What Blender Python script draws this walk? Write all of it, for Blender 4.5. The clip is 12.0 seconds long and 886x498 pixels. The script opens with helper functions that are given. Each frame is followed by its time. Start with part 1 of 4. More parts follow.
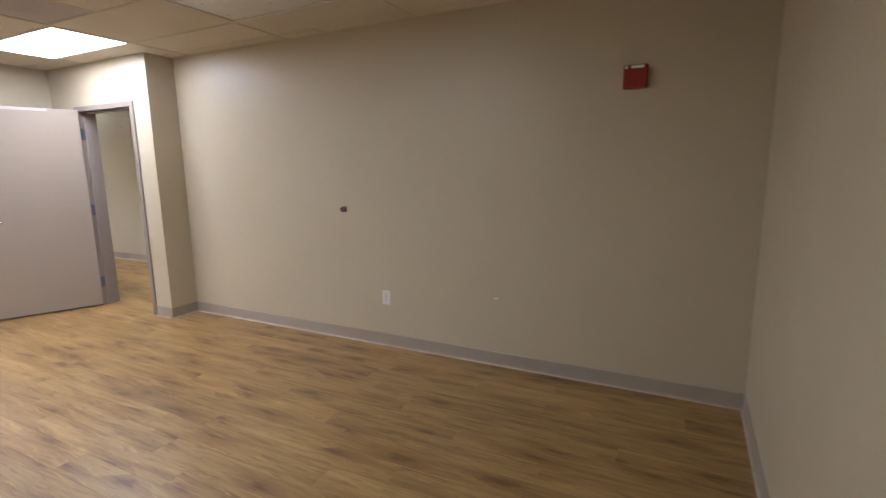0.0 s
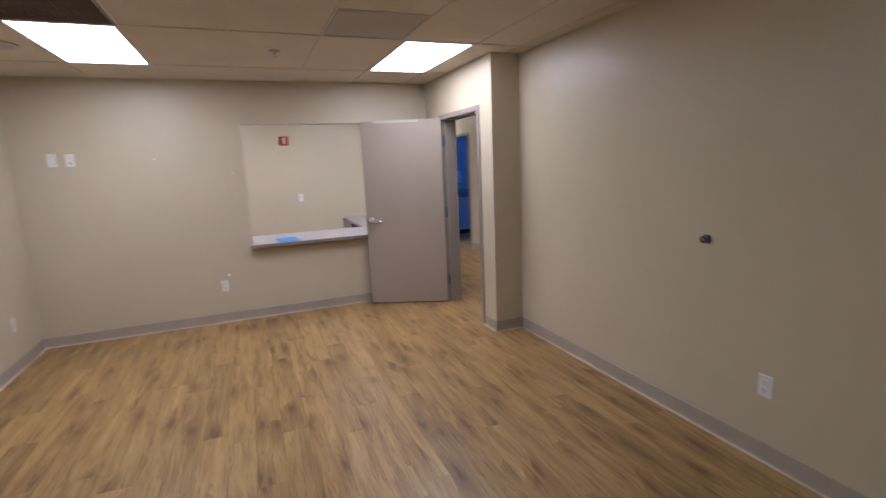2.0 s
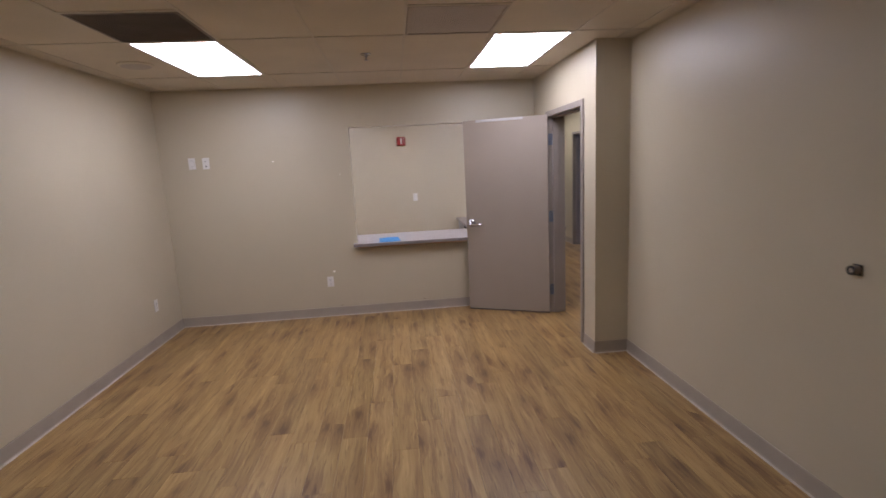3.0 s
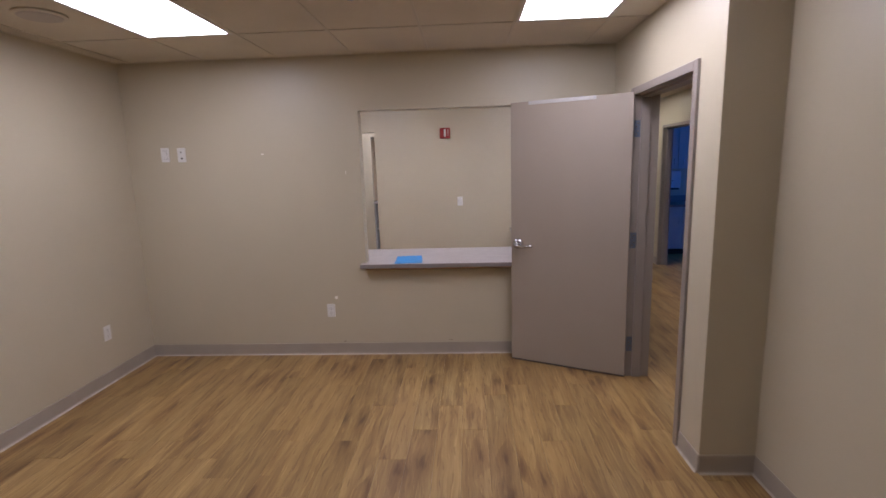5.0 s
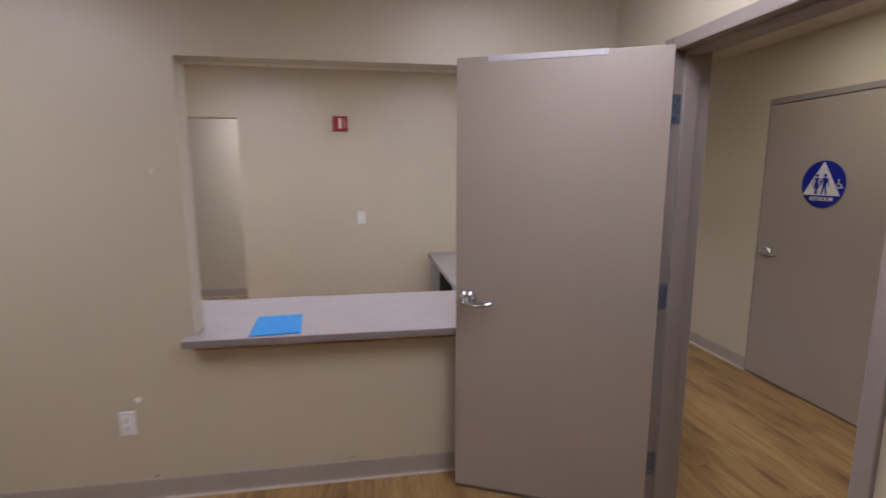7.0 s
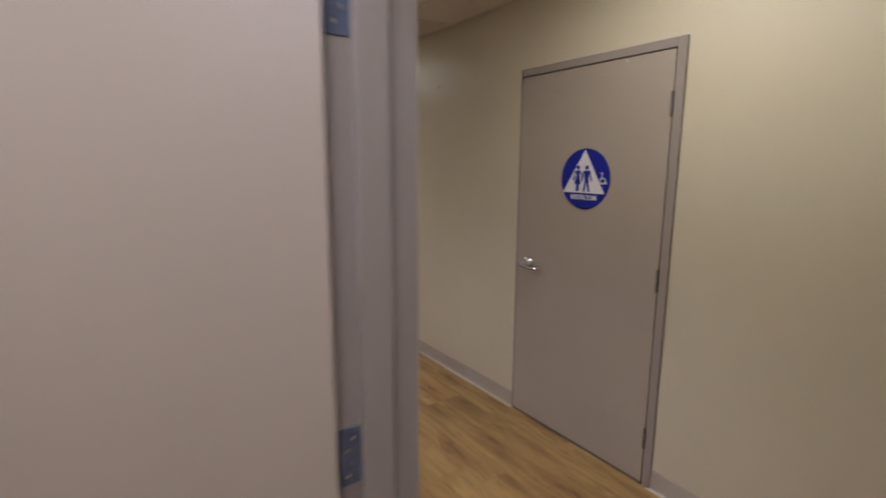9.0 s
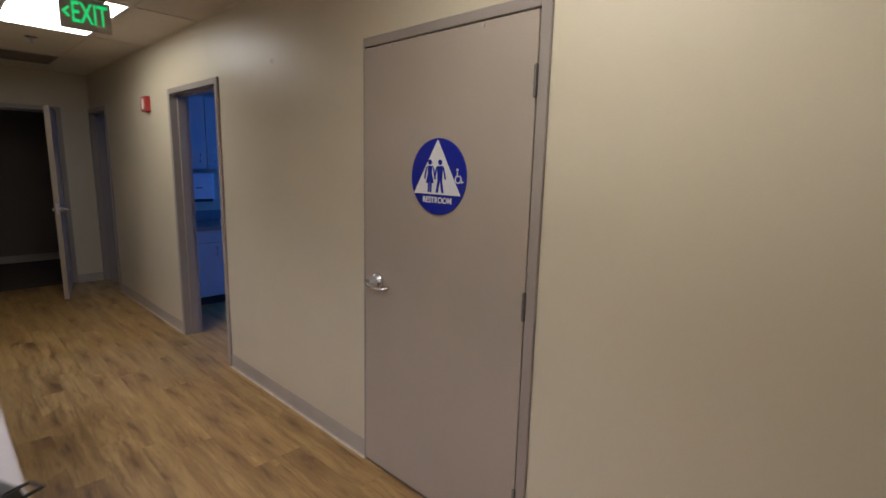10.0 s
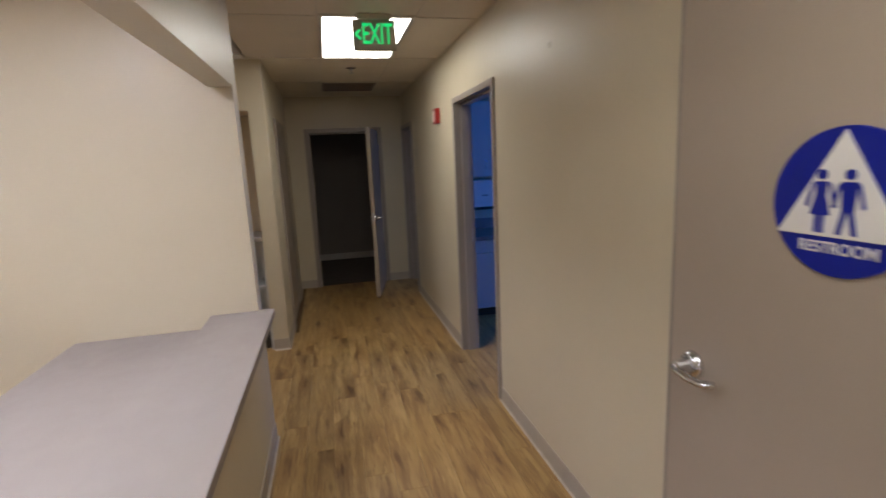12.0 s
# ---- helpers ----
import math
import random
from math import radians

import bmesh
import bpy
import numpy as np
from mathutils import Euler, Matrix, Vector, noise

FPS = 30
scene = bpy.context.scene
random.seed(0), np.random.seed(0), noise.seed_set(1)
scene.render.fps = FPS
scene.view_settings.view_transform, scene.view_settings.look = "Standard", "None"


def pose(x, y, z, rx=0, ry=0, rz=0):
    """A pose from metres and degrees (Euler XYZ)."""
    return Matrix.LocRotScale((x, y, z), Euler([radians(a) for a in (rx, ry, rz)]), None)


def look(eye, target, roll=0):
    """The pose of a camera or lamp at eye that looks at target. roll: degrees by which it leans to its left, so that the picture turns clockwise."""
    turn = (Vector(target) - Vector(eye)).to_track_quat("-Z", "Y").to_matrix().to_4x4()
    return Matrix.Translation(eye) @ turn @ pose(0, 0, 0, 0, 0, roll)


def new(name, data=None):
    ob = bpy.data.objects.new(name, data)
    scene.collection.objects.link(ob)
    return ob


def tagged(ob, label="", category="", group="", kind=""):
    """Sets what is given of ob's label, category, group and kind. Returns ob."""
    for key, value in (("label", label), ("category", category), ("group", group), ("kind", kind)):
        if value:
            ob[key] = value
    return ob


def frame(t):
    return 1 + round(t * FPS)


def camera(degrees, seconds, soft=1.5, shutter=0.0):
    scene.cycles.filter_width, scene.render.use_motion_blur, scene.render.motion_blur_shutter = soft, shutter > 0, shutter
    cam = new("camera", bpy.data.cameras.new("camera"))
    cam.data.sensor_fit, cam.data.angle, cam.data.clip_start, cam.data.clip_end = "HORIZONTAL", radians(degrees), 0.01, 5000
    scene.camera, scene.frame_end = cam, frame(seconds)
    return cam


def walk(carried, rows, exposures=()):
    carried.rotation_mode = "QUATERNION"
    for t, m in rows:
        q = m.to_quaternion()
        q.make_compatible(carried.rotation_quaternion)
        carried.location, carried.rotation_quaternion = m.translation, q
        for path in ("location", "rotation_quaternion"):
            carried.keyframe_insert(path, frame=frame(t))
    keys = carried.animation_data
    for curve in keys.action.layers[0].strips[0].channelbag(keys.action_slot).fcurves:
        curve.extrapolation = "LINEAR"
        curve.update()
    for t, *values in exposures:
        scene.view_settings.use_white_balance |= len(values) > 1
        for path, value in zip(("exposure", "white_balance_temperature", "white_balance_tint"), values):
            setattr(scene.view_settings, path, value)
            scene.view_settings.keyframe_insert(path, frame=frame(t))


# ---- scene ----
cam = camera(84.88, 12.0, shutter=0.5)
PATH = [
    (0, (0.1943, 0.0710, 1.4338), (-0.6963, 1.8291, 1.0932), -0.75),
    (0.5, (0.0437, 0.2834, 1.4648), (-1.0192, 1.9390, 1.1060), -1.22),
    (1, (-0.1154, 0.5355, 1.5219), (-1.5416, 1.8874, 1.1499), -2.71),
    (1.5, (-0.3107, 0.6947, 1.5462), (-1.9841, 1.7258, 1.1768), -2.88),
    (2, (-0.4028, 0.9161, 1.5672), (-2.2322, 1.6427, 1.2140), -2.52),
    (2.5, (-0.3513, 1.2016, 1.5957), (-2.2842, 1.5870, 1.2559), -3.47),
    (3, (-0.5497, 1.3823, 1.5907), (-2.5123, 1.5612, 1.2498), -2.91),
    (5, (-1.9121, 1.7879, 1.5857), (-3.8797, 1.6816, 1.2440), -1.70),
    (5.5, (-2.3349, 1.7649, 1.5689), (-4.3028, 1.6497, 1.2318), -1.60),
    (6, (-2.7576, 1.6922, 1.5635), (-4.7281, 1.5892, 1.2368), -1.30),
    (6.5, (-3.1537, 1.6258, 1.5370), (-5.1278, 1.6945, 1.2234), -0.55),
    (7, (-3.5419, 1.7096, 1.5402), (-5.4914, 2.0285, 1.2278), -0.01),
    (7.5, (-3.8577, 1.7852, 1.5467), (-5.7552, 2.3384, 1.2406), -0.04),
    (9.5, (-4.7713, 2.9645, 1.5332), (-6.2483, 4.2663, 1.1819), 1.10),
    (10, (-4.8939, 3.2206, 1.5075), (-6.2405, 4.6599, 1.1688), 1.42),
    (10.5, (-5.0991, 3.4092, 1.5298), (-6.4339, 4.8574, 1.1811), 0.88),
    (11, (-5.2051, 3.5263, 1.5499), (-6.7461, 4.7492, 1.1893), -1.20),
    (11.5, (-5.3006, 3.5722, 1.5613), (-7.1037, 4.3588, 1.2003), -2.29),
    (12, (-5.4960, 3.6401, 1.5815), (-7.4143, 4.0799, 1.2259), -2.65),
]
EXPOSURES = [(0.0, 0.83, 6220, 4), (1.0, 0.66, 6080, 5), (2.5, 0.07, 6265, 10), (5.0, -0.17, 6355, 12), (7.5, -0.11, 6260, 10), (9.5, 0.28, 6400, 7), (10.5, 0.39, 6370, 7), (12.0, 0.55, 6565, 6)]
walk(cam, [(t, look(eye, target, roll)) for t, eye, target, roll in PATH], EXPOSURES)

# ---- world and light ----
LAMP = (1.0, 0.97, 1.13)
LAMP_WARM = (1.0, 0.955, 0.92)
DAY = (0.02, 0.19, 1.0)
LAMP_POWER, DAY_POWER = 12.0, 34.0
world = bpy.data.worlds.new("world")
scene.world = world
world.use_nodes = True
sky = world.node_tree.nodes.new("ShaderNodeTexSky")
sky.sky_type, sky.sun_disc = "NISHITA", False
sky.sun_elevation, sky.sun_rotation = radians(35), radians(150)
world.node_tree.links.new(sky.outputs[0], world.node_tree.nodes["Background"].inputs[0])
world.node_tree.nodes["Background"].inputs[1].default_value = 0.05


def window_lamp(x, y, z, w, h, power):
    data = bpy.data.lights.new("window_daylight", "AREA")
    data.shape, data.size, data.size_y, data.energy, data.color = "RECTANGLE", w, h, power, DAY
    new("window_daylight", data).matrix_basis = look((x, y, z), (x, y - 1, z - 0.25))


window_lamp(-8.9, 7.85, 1.5, 1.5, 1.2, DAY_POWER)
window_lamp(-11.7, 7.85, 1.5, 1.3, 1.2, DAY_POWER * 0.25)


# ---- materials ----
def mat(name, rough=0.5, metal=0.0, color=(0.5, 0.5, 0.5)):
    m = bpy.data.materials.new(name)
    m.use_nodes = True
    b = m.node_tree.nodes["Principled BSDF"]
    b.inputs["Base Color"].default_value = (*color, 1)
    b.inputs["Roughness"].default_value, b.inputs["Metallic"].default_value = rough, metal
    return m, m.node_tree.nodes, m.node_tree.links, b


def mix(nodes, links, fac, a, b, kind="MIX"):
    n = nodes.new("ShaderNodeMix")
    n.data_type, n.blend_type = "RGBA", kind
    for k, v in ((0, fac), (6, a), (7, b)):
        if isinstance(v, (tuple, float, int)):
            n.inputs[k].default_value = (*v, 1) if isinstance(v, tuple) else v
        else:
            links.new(v, n.inputs[k])
    return n.outputs[2]


def ramp(nodes, links, src, lo, hi):
    n = nodes.new("ShaderNodeMapRange")
    n.inputs[1].default_value, n.inputs[2].default_value = lo, hi
    links.new(src, n.inputs[0])
    return n.outputs[0]


def noise_tex(nodes, links, scale, detail=3.0, stretch=None, coord="Object", vec=None):
    if vec is None:
        vec = nodes.new("ShaderNodeTexCoord").outputs[coord]
    if stretch:
        mp = nodes.new("ShaderNodeMapping")
        mp.inputs["Scale"].default_value = stretch
        links.new(vec, mp.inputs[0])
        vec = mp.outputs[0]
    n = nodes.new("ShaderNodeTexNoise")
    n.inputs["Scale"].default_value, n.inputs["Detail"].default_value = scale, detail
    links.new(vec, n.inputs["Vector"])
    return n.outputs["Fac"]


def bump(nodes, links, b, height, strength, dist):
    n = nodes.new("ShaderNodeBump")
    n.inputs["Strength"].default_value, n.inputs["Distance"].default_value = strength, dist
    links.new(height, n.inputs["Height"])
    links.new(n.outputs[0], b.inputs["Normal"])


def surface(name, color, rough=0.5, metal=0.0, mottle=0.08, scale=3.0, grain=180.0, relief=0.1, depth=0.001, worn=0.0):
    """A plain surface with large and small variation in tone and gloss, and a fine relief."""
    m, nodes, links, b = mat(name, rough, metal, color)
    big = ramp(nodes, links, noise_tex(nodes, links, scale, 4), 0.3, 0.7)
    dark, light = tuple(c * (1 - mottle) for c in color), tuple(min(1, c * (1 + mottle)) for c in color)
    col = mix(nodes, links, big, dark, light)
    fine = noise_tex(nodes, links, grain, 2)
    col = mix(nodes, links, mottle * 1.5, col, mix(nodes, links, fine, (0.25, 0.25, 0.25), (0.75, 0.75, 0.75)), "OVERLAY")
    if worn:
        spots = ramp(nodes, links, noise_tex(nodes, links, 23, 6), 0.66, 0.72)
        m2 = nodes.new("ShaderNodeMath")
        m2.operation = "MULTIPLY"
        m2.inputs[1].default_value = worn
        links.new(spots, m2.inputs[0])
        col = mix(nodes, links, m2.outputs[0], col, tuple(c * 0.6 for c in color))
    links.new(col, b.inputs["Base Color"])
    r = nodes.new("ShaderNodeMapRange")
    r.inputs[3].default_value, r.inputs[4].default_value = max(0.05, rough - 0.08), min(1, rough + 0.08)
    links.new(noise_tex(nodes, links, scale * 2.7, 5), r.inputs[0])
    links.new(r.outputs[0], b.inputs["Roughness"])
    bump(nodes, links, b, fine, relief, depth)
    return m


def glow(name, color, strength, base=(0.8, 0.8, 0.8)):
    m, nodes, links, b = mat(name, 0.4, 0, base)
    b.inputs["Emission Color"].default_value = (*color, 1)
    b.inputs["Emission Strength"].default_value = strength
    return m


def knots(nodes, links, vec):
    """Scattered long knots: a dark heart and a wide soft halo, ragged by noise."""
    mp = nodes.new("ShaderNodeMapping")
    mp.inputs["Scale"].default_value = (2.2, 8.5, 1)
    links.new(vec, mp.inputs[0])
    vor = nodes.new("ShaderNodeTexVoronoi")
    vor.voronoi_dimensions = "2D"
    vor.inputs["Scale"].default_value = 1.0
    links.new(mp.outputs[0], vor.inputs["Vector"])
    chance = nodes.new("ShaderNodeSeparateColor")
    links.new(vor.outputs["Color"], chance.inputs[0])
    far = nodes.new("ShaderNodeMath")
    far.operation = "MULTIPLY_ADD"
    far.inputs[1].default_value = 0.75
    links.new(ramp(nodes, links, chance.outputs[0], 0.32, 0.95), far.inputs[0])
    links.new(vor.outputs["Distance"], far.inputs[2])
    rag = nodes.new("ShaderNodeMath")
    rag.operation = "MULTIPLY_ADD"
    rag.inputs[1].default_value = 0.62
    links.new(noise_tex(nodes, links, 1.0, 4, (9, 55, 1), vec=vec), rag.inputs[0])
    links.new(far.outputs[0], rag.inputs[2])
    return ramp(nodes, links, rag.outputs[0], 0.50, 0.34), ramp(nodes, links, rag.outputs[0], 0.92, 0.40)


def plank_material(name, island=False):
    m, nodes, links, b = mat(name, 0.4)
    coord = nodes.new("ShaderNodeTexCoord").outputs["Object"]
    if island:
        rnd = nodes.new("ShaderNodeNewGeometry").outputs["Random Per Island"]
    else:
        rnd = nodes.new("ShaderNodeObjectInfo").outputs["Random"]
    white = nodes.new("ShaderNodeTexWhiteNoise")
    white.noise_dimensions = "1D"
    links.new(rnd, white.inputs["W"])
    off = nodes.new("ShaderNodeVectorMath")
    off.operation = "MULTIPLY_ADD"
    off.inputs[1].default_value = (37, 37, 37)
    links.new(white.outputs["Color"], off.inputs[0])
    links.new(coord, off.inputs[2])
    vec = off.outputs[0]
    # slow bands of tone, then long grain, fine dashes and knots with a soft halo
    warp = nodes.new("ShaderNodeTexNoise")
    warp.inputs["Scale"].default_value, warp.inputs["Detail"].default_value = 1.0, 2
    mp = nodes.new("ShaderNodeMapping")
    mp.inputs["Scale"].default_value = (3.0, 10, 1)
    links.new(vec, mp.inputs[0])
    links.new(mp.outputs[0], warp.inputs["Vector"])
    bent = nodes.new("ShaderNodeVectorMath")
    bent.operation = "MULTIPLY_ADD"
    bent.inputs[1].default_value = (0.0, 0.06, 0.0)
    links.new(warp.outputs["Color"], bent.inputs[0])
    links.new(vec, bent.inputs[2])
    along = bent.outputs[0]
    slow = ramp(nodes, links, noise_tex(nodes, links, 1.0, 3, (1.6, 13, 1), vec=vec), 0.30, 0.70)
    band = ramp(nodes, links, noise_tex(nodes, links, 1.0, 4, (1.8, 26, 1.3), vec=along), 0.46, 0.68)
    grain = noise_tex(nodes, links, 1.0, 6, (2.4, 75, 1), vec=along)
    dash = ramp(nodes, links, noise_tex(nodes, links, 1.0, 3, (7.5, 80, 1.9), vec=along), 0.58, 0.67)
    pale = ramp(nodes, links, noise_tex(nodes, links, 1.0, 3, (6.0, 110, 1.7), vec=along), 0.62, 0.70)
    knot, halo = knots(nodes, links, along)
    col = mix(nodes, links, slow, WOOD_MID, WOOD_LIGHT)
    col = mix(nodes, links, mixf(nodes, links, band, 0.55), col, WOOD_DARK)
    col = mix(nodes, links, mixf(nodes, links, ramp(nodes, links, grain, 0.35, 0.70), 0.34), col, WOOD_DARK)
    col = mix(nodes, links, mixf(nodes, links, pale, 0.42), col, tuple(min(1, c * 1.35) for c in WOOD_LIGHT))
    col = mix(nodes, links, mixf(nodes, links, halo, 0.74), col, WOOD_DARK)
    col = mix(nodes, links, mixf(nodes, links, dash, 0.38), col, WOOD_KNOT)
    col = mix(nodes, links, mixf(nodes, links, knot, 0.68), col, WOOD_KNOT)
    tone = nodes.new("ShaderNodeMapRange")
    tone.inputs[3].default_value, tone.inputs[4].default_value = 0.88, 1.10
    links.new(white.outputs["Value"], tone.inputs[0])
    hsv = nodes.new("ShaderNodeHueSaturation")
    links.new(tone.outputs[0], hsv.inputs["Value"])
    links.new(col, hsv.inputs["Color"])
    links.new(hsv.outputs[0], b.inputs["Base Color"])
    r = nodes.new("ShaderNodeMapRange")
    r.inputs[3].default_value, r.inputs[4].default_value = 0.32, 0.48
    links.new(noise_tex(nodes, links, 1.4, 4), r.inputs[0])
    links.new(r.outputs[0], b.inputs["Roughness"])
    bump(nodes, links, b, grain, 0.12, 0.001)
    return m


def mixf(nodes, links, src, k):
    n = nodes.new("ShaderNodeMath")
    n.operation = "MULTIPLY"
    n.inputs[1].default_value = k
    links.new(src, n.inputs[0])
    return n.outputs[0]


WOOD_LIGHT, WOOD_MID = (0.430, 0.283, 0.114), (0.325, 0.194, 0.068)
WOOD_DARK, WOOD_KNOT = (0.172, 0.083, 0.029), (0.108, 0.048, 0.020)
PAINT = surface("beige_wall_paint", (0.522, 0.460, 0.341), 0.40, mottle=0.04, scale=1.1, grain=260, relief=0.16, depth=0.0012)
TILE = surface("ceiling_tile", (0.650, 0.590, 0.500), 0.85, mottle=0.05, scale=2.0, grain=140, relief=0.5, depth=0.002, worn=0.1)
# Paler copy of the tile: the reception's stronger light put into its colour.
TILE_LIT = surface("brightened_ceiling_tile", (0.760, 0.725, 0.680), 0.85, mottle=0.05, scale=2.0, grain=140, relief=0.5, depth=0.002, worn=0.1)
TEE = surface("ceiling_grid", (0.600, 0.545, 0.465), 0.5, mottle=0.03)
PLANK = plank_material("oak_vinyl_plank")
PLANK_FAR = plank_material("oak_vinyl_planks_joined", True)
SUBFLOOR = surface("floor_joint", (0.10, 0.06, 0.035), 0.8)
BASE = surface("grey_vinyl_base", (0.365, 0.315, 0.262), 0.45, mottle=0.06, scale=5)
CAULK = surface("white_caulk", (0.480, 0.415, 0.345), 0.6, mottle=0.12, scale=18)
DOOR = surface("taupe_door_paint", (0.334, 0.278, 0.229), 0.36, mottle=0.04, scale=1.6, grain=320, relief=0.14, worn=0.03)
_g = noise_tex(DOOR.node_tree.nodes, DOOR.node_tree.links, 1.0, 3, (9, 9, 170))
bump(DOOR.node_tree.nodes, DOOR.node_tree.links, DOOR.node_tree.nodes["Principled BSDF"], _g, 0.16, 0.0012)
FRAME = surface("taupe_frame_paint", (0.272, 0.232, 0.206), 0.34, mottle=0.05, scale=3, grain=300, relief=0.1, worn=0.06)
GAP_SHADE = surface("door_gap_shade", (0.10, 0.08, 0.07), 0.6)
CHROME = surface("satin_chrome", (0.60, 0.60, 0.635), 0.15, 1.0, mottle=0.05, scale=30, relief=0.02)
BRONZE = surface("dark_painted_hinge", (0.15, 0.135, 0.125), 0.4, 0.5, mottle=0.1, scale=30, relief=0.03)
STEEL = surface("dull_steel_hinge", (0.42, 0.43, 0.48), 0.42, 0.7, mottle=0.1, scale=30, relief=0.03)
WHITE = surface("white_plastic", (0.722, 0.705, 0.689), 0.35, mottle=0.02, scale=20)
WHITE_METAL = surface("white_enamel_strip", (0.656, 0.631, 0.599), 0.4, mottle=0.05, scale=20)
STRIP = surface("dulled_metal_strip", (0.476, 0.455, 0.443), 0.38, mottle=0.08, scale=14)
SLOT = surface("dark_slot", (0.03, 0.028, 0.025), 0.6)
LAMINATE = surface("grey_laminate", (0.295, 0.262, 0.248), 0.40, mottle=0.03, scale=6, grain=420, relief=0.06)
LAMINATE_EDGE = surface("grey_laminate_edge", (0.221, 0.189, 0.180), 0.45, mottle=0.07, scale=8)
PLY = surface("brown_board_edge", (0.30, 0.17, 0.08), 0.7, mottle=0.2, scale=30)
FOLDER = surface("blue_card", (0.003, 0.184, 0.467), 0.5, mottle=0.03, scale=8)
BLUE = surface("blue_sign_plastic", (0.004, 0.011, 0.235), 0.42, mottle=0.04, scale=14)
BLUE.node_tree.nodes["Principled BSDF"].inputs["Specular IOR Level"].default_value = 0.22
RED = surface("red_enamel", (0.295, 0.018, 0.016), 0.35, mottle=0.06, scale=12)
LENS = surface("clear_strobe_lens", (0.75, 0.72, 0.68), 0.12, mottle=0.03, scale=30)
SIGN_WHITE = surface("white_sign_plastic", (0.672, 0.656, 0.640), 0.4, mottle=0.02, scale=20)
BLACK = surface("black_plastic", (0.018, 0.017, 0.016), 0.42, mottle=0.1, scale=30)
CABINET = surface("white_cabinet_laminate", (0.508, 0.500, 0.492), 0.4, mottle=0.03, scale=4)
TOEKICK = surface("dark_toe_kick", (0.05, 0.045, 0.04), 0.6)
GRILLE = surface("grey_vent_metal", (0.200, 0.165, 0.150), 0.5, mottle=0.12, scale=7, worn=0.3)
VENT = surface("grey_perforated_plate", (0.480, 0.430, 0.400), 0.55, mottle=0.06, scale=3, grain=420, relief=0.6, depth=0.002)
# Shade of the duct behind the holes, put into the colour.
HOLE_SHADE = surface("shaded_hole_discs", (0.19, 0.165, 0.15), 0.8, mottle=0.15, scale=9)
VOID = surface("unlit_plenum_black", (0.015, 0.013, 0.012), 0.9)
CHIP = surface("bare_plaster", (0.84, 0.80, 0.74), 0.8, mottle=0.08, scale=60)
SCUFF = surface("dark_scuff", (0.20, 0.16, 0.12), 0.7, mottle=0.2, scale=60)
SMUDGE = surface("faint_brown_smudge", (0.430, 0.370, 0.265), 0.5, mottle=0.15, scale=50)
# Wall colour darkened to carry the far room's lack of light.
DIM = surface("unlit_room_paint", (0.17, 0.135, 0.105), 0.6, mottle=0.05, scale=2)
ALCOVE = surface("tan_alcove_paint", (0.459, 0.361, 0.238), 0.5, mottle=0.05, scale=3)
SIGN_PANEL = surface("brushed_sign_panel", (0.451, 0.410, 0.344), 0.35, mottle=0.06, scale=10)
DIFFUSER = glow("lit_prismatic_diffuser", LAMP, LAMP_POWER)
DIFFUSER_WORN = glow("aged_prismatic_diffuser", LAMP_WARM, LAMP_POWER * 0.62)
# For the unseen troffers added to brighten reception and passage.
DIFFUSER_UNSEEN = glow("unseen_prismatic_diffuser", (0.98, 0.965, 1.15), LAMP_POWER * 1.05)
DIFFUSER_DIM = glow("dimmer_prismatic_diffuser", (0.95, 1.0, 1.13), LAMP_POWER * 0.92)
DIFFUSER_OFF = surface("unlit_prismatic_diffuser", (0.66, 0.65, 0.63), 0.3, mottle=0.03, scale=6)
GREEN = glow("green_lit_letters", (0.02, 0.72, 0.20), 0.62, (0.02, 0.4, 0.1))
GLASS, _n, _l, _b = mat("window_glass", 0.02, 0.0, (0.9, 0.95, 1.0))
_b.inputs["Transmission Weight"].default_value = 1.0

C = 2.453  # ceiling height


# ---- mesh helpers ----
def box(bm, lo, hi, bevel=0.0, seg=1, m=None):
    lo, hi = Vector(lo), Vector(hi)
    t = Matrix.LocRotScale((lo + hi) / 2, None, hi - lo)
    made = bmesh.ops.create_cube(bm, size=1, matrix=(m @ t) if m else t)
    if bevel:
        edges = list({e for v in made["verts"] for e in v.link_edges})
        bmesh.ops.bevel(bm, geom=edges, offset=bevel, segments=seg, affect="EDGES", profile=0.5)
    return bm


def boxed(*args, **kw):
    return box(bmesh.new(), *args, **kw)


def tube(bm, pts, radii, seg=14, flat=1.0):
    """A closed round sweep through pts; flat squeezes it along z."""
    pts = [Vector(p) for p in pts]
    rings = []
    for i, p in enumerate(pts):
        d = (pts[min(i + 1, len(pts) - 1)] - pts[max(i - 1, 0)]).normalized()
        side = d.cross(Vector((0, 0, 1)))
        side = side.normalized() if side.length > 0.01 else Vector((1, 0, 0))
        up = side.cross(d)
        rings.append([bm.verts.new(p + radii[i] * (math.cos(a) * side + flat * math.sin(a) * up)) for a in (2 * math.pi * k / seg for k in range(seg))])
    for a, b in zip(rings, rings[1:]):
        for k in range(seg):
            bm.faces.new((a[k], a[(k + 1) % seg], b[(k + 1) % seg], b[k]))
    bm.faces.new(rings[0][::-1])
    bm.faces.new(rings[-1])
    return bm


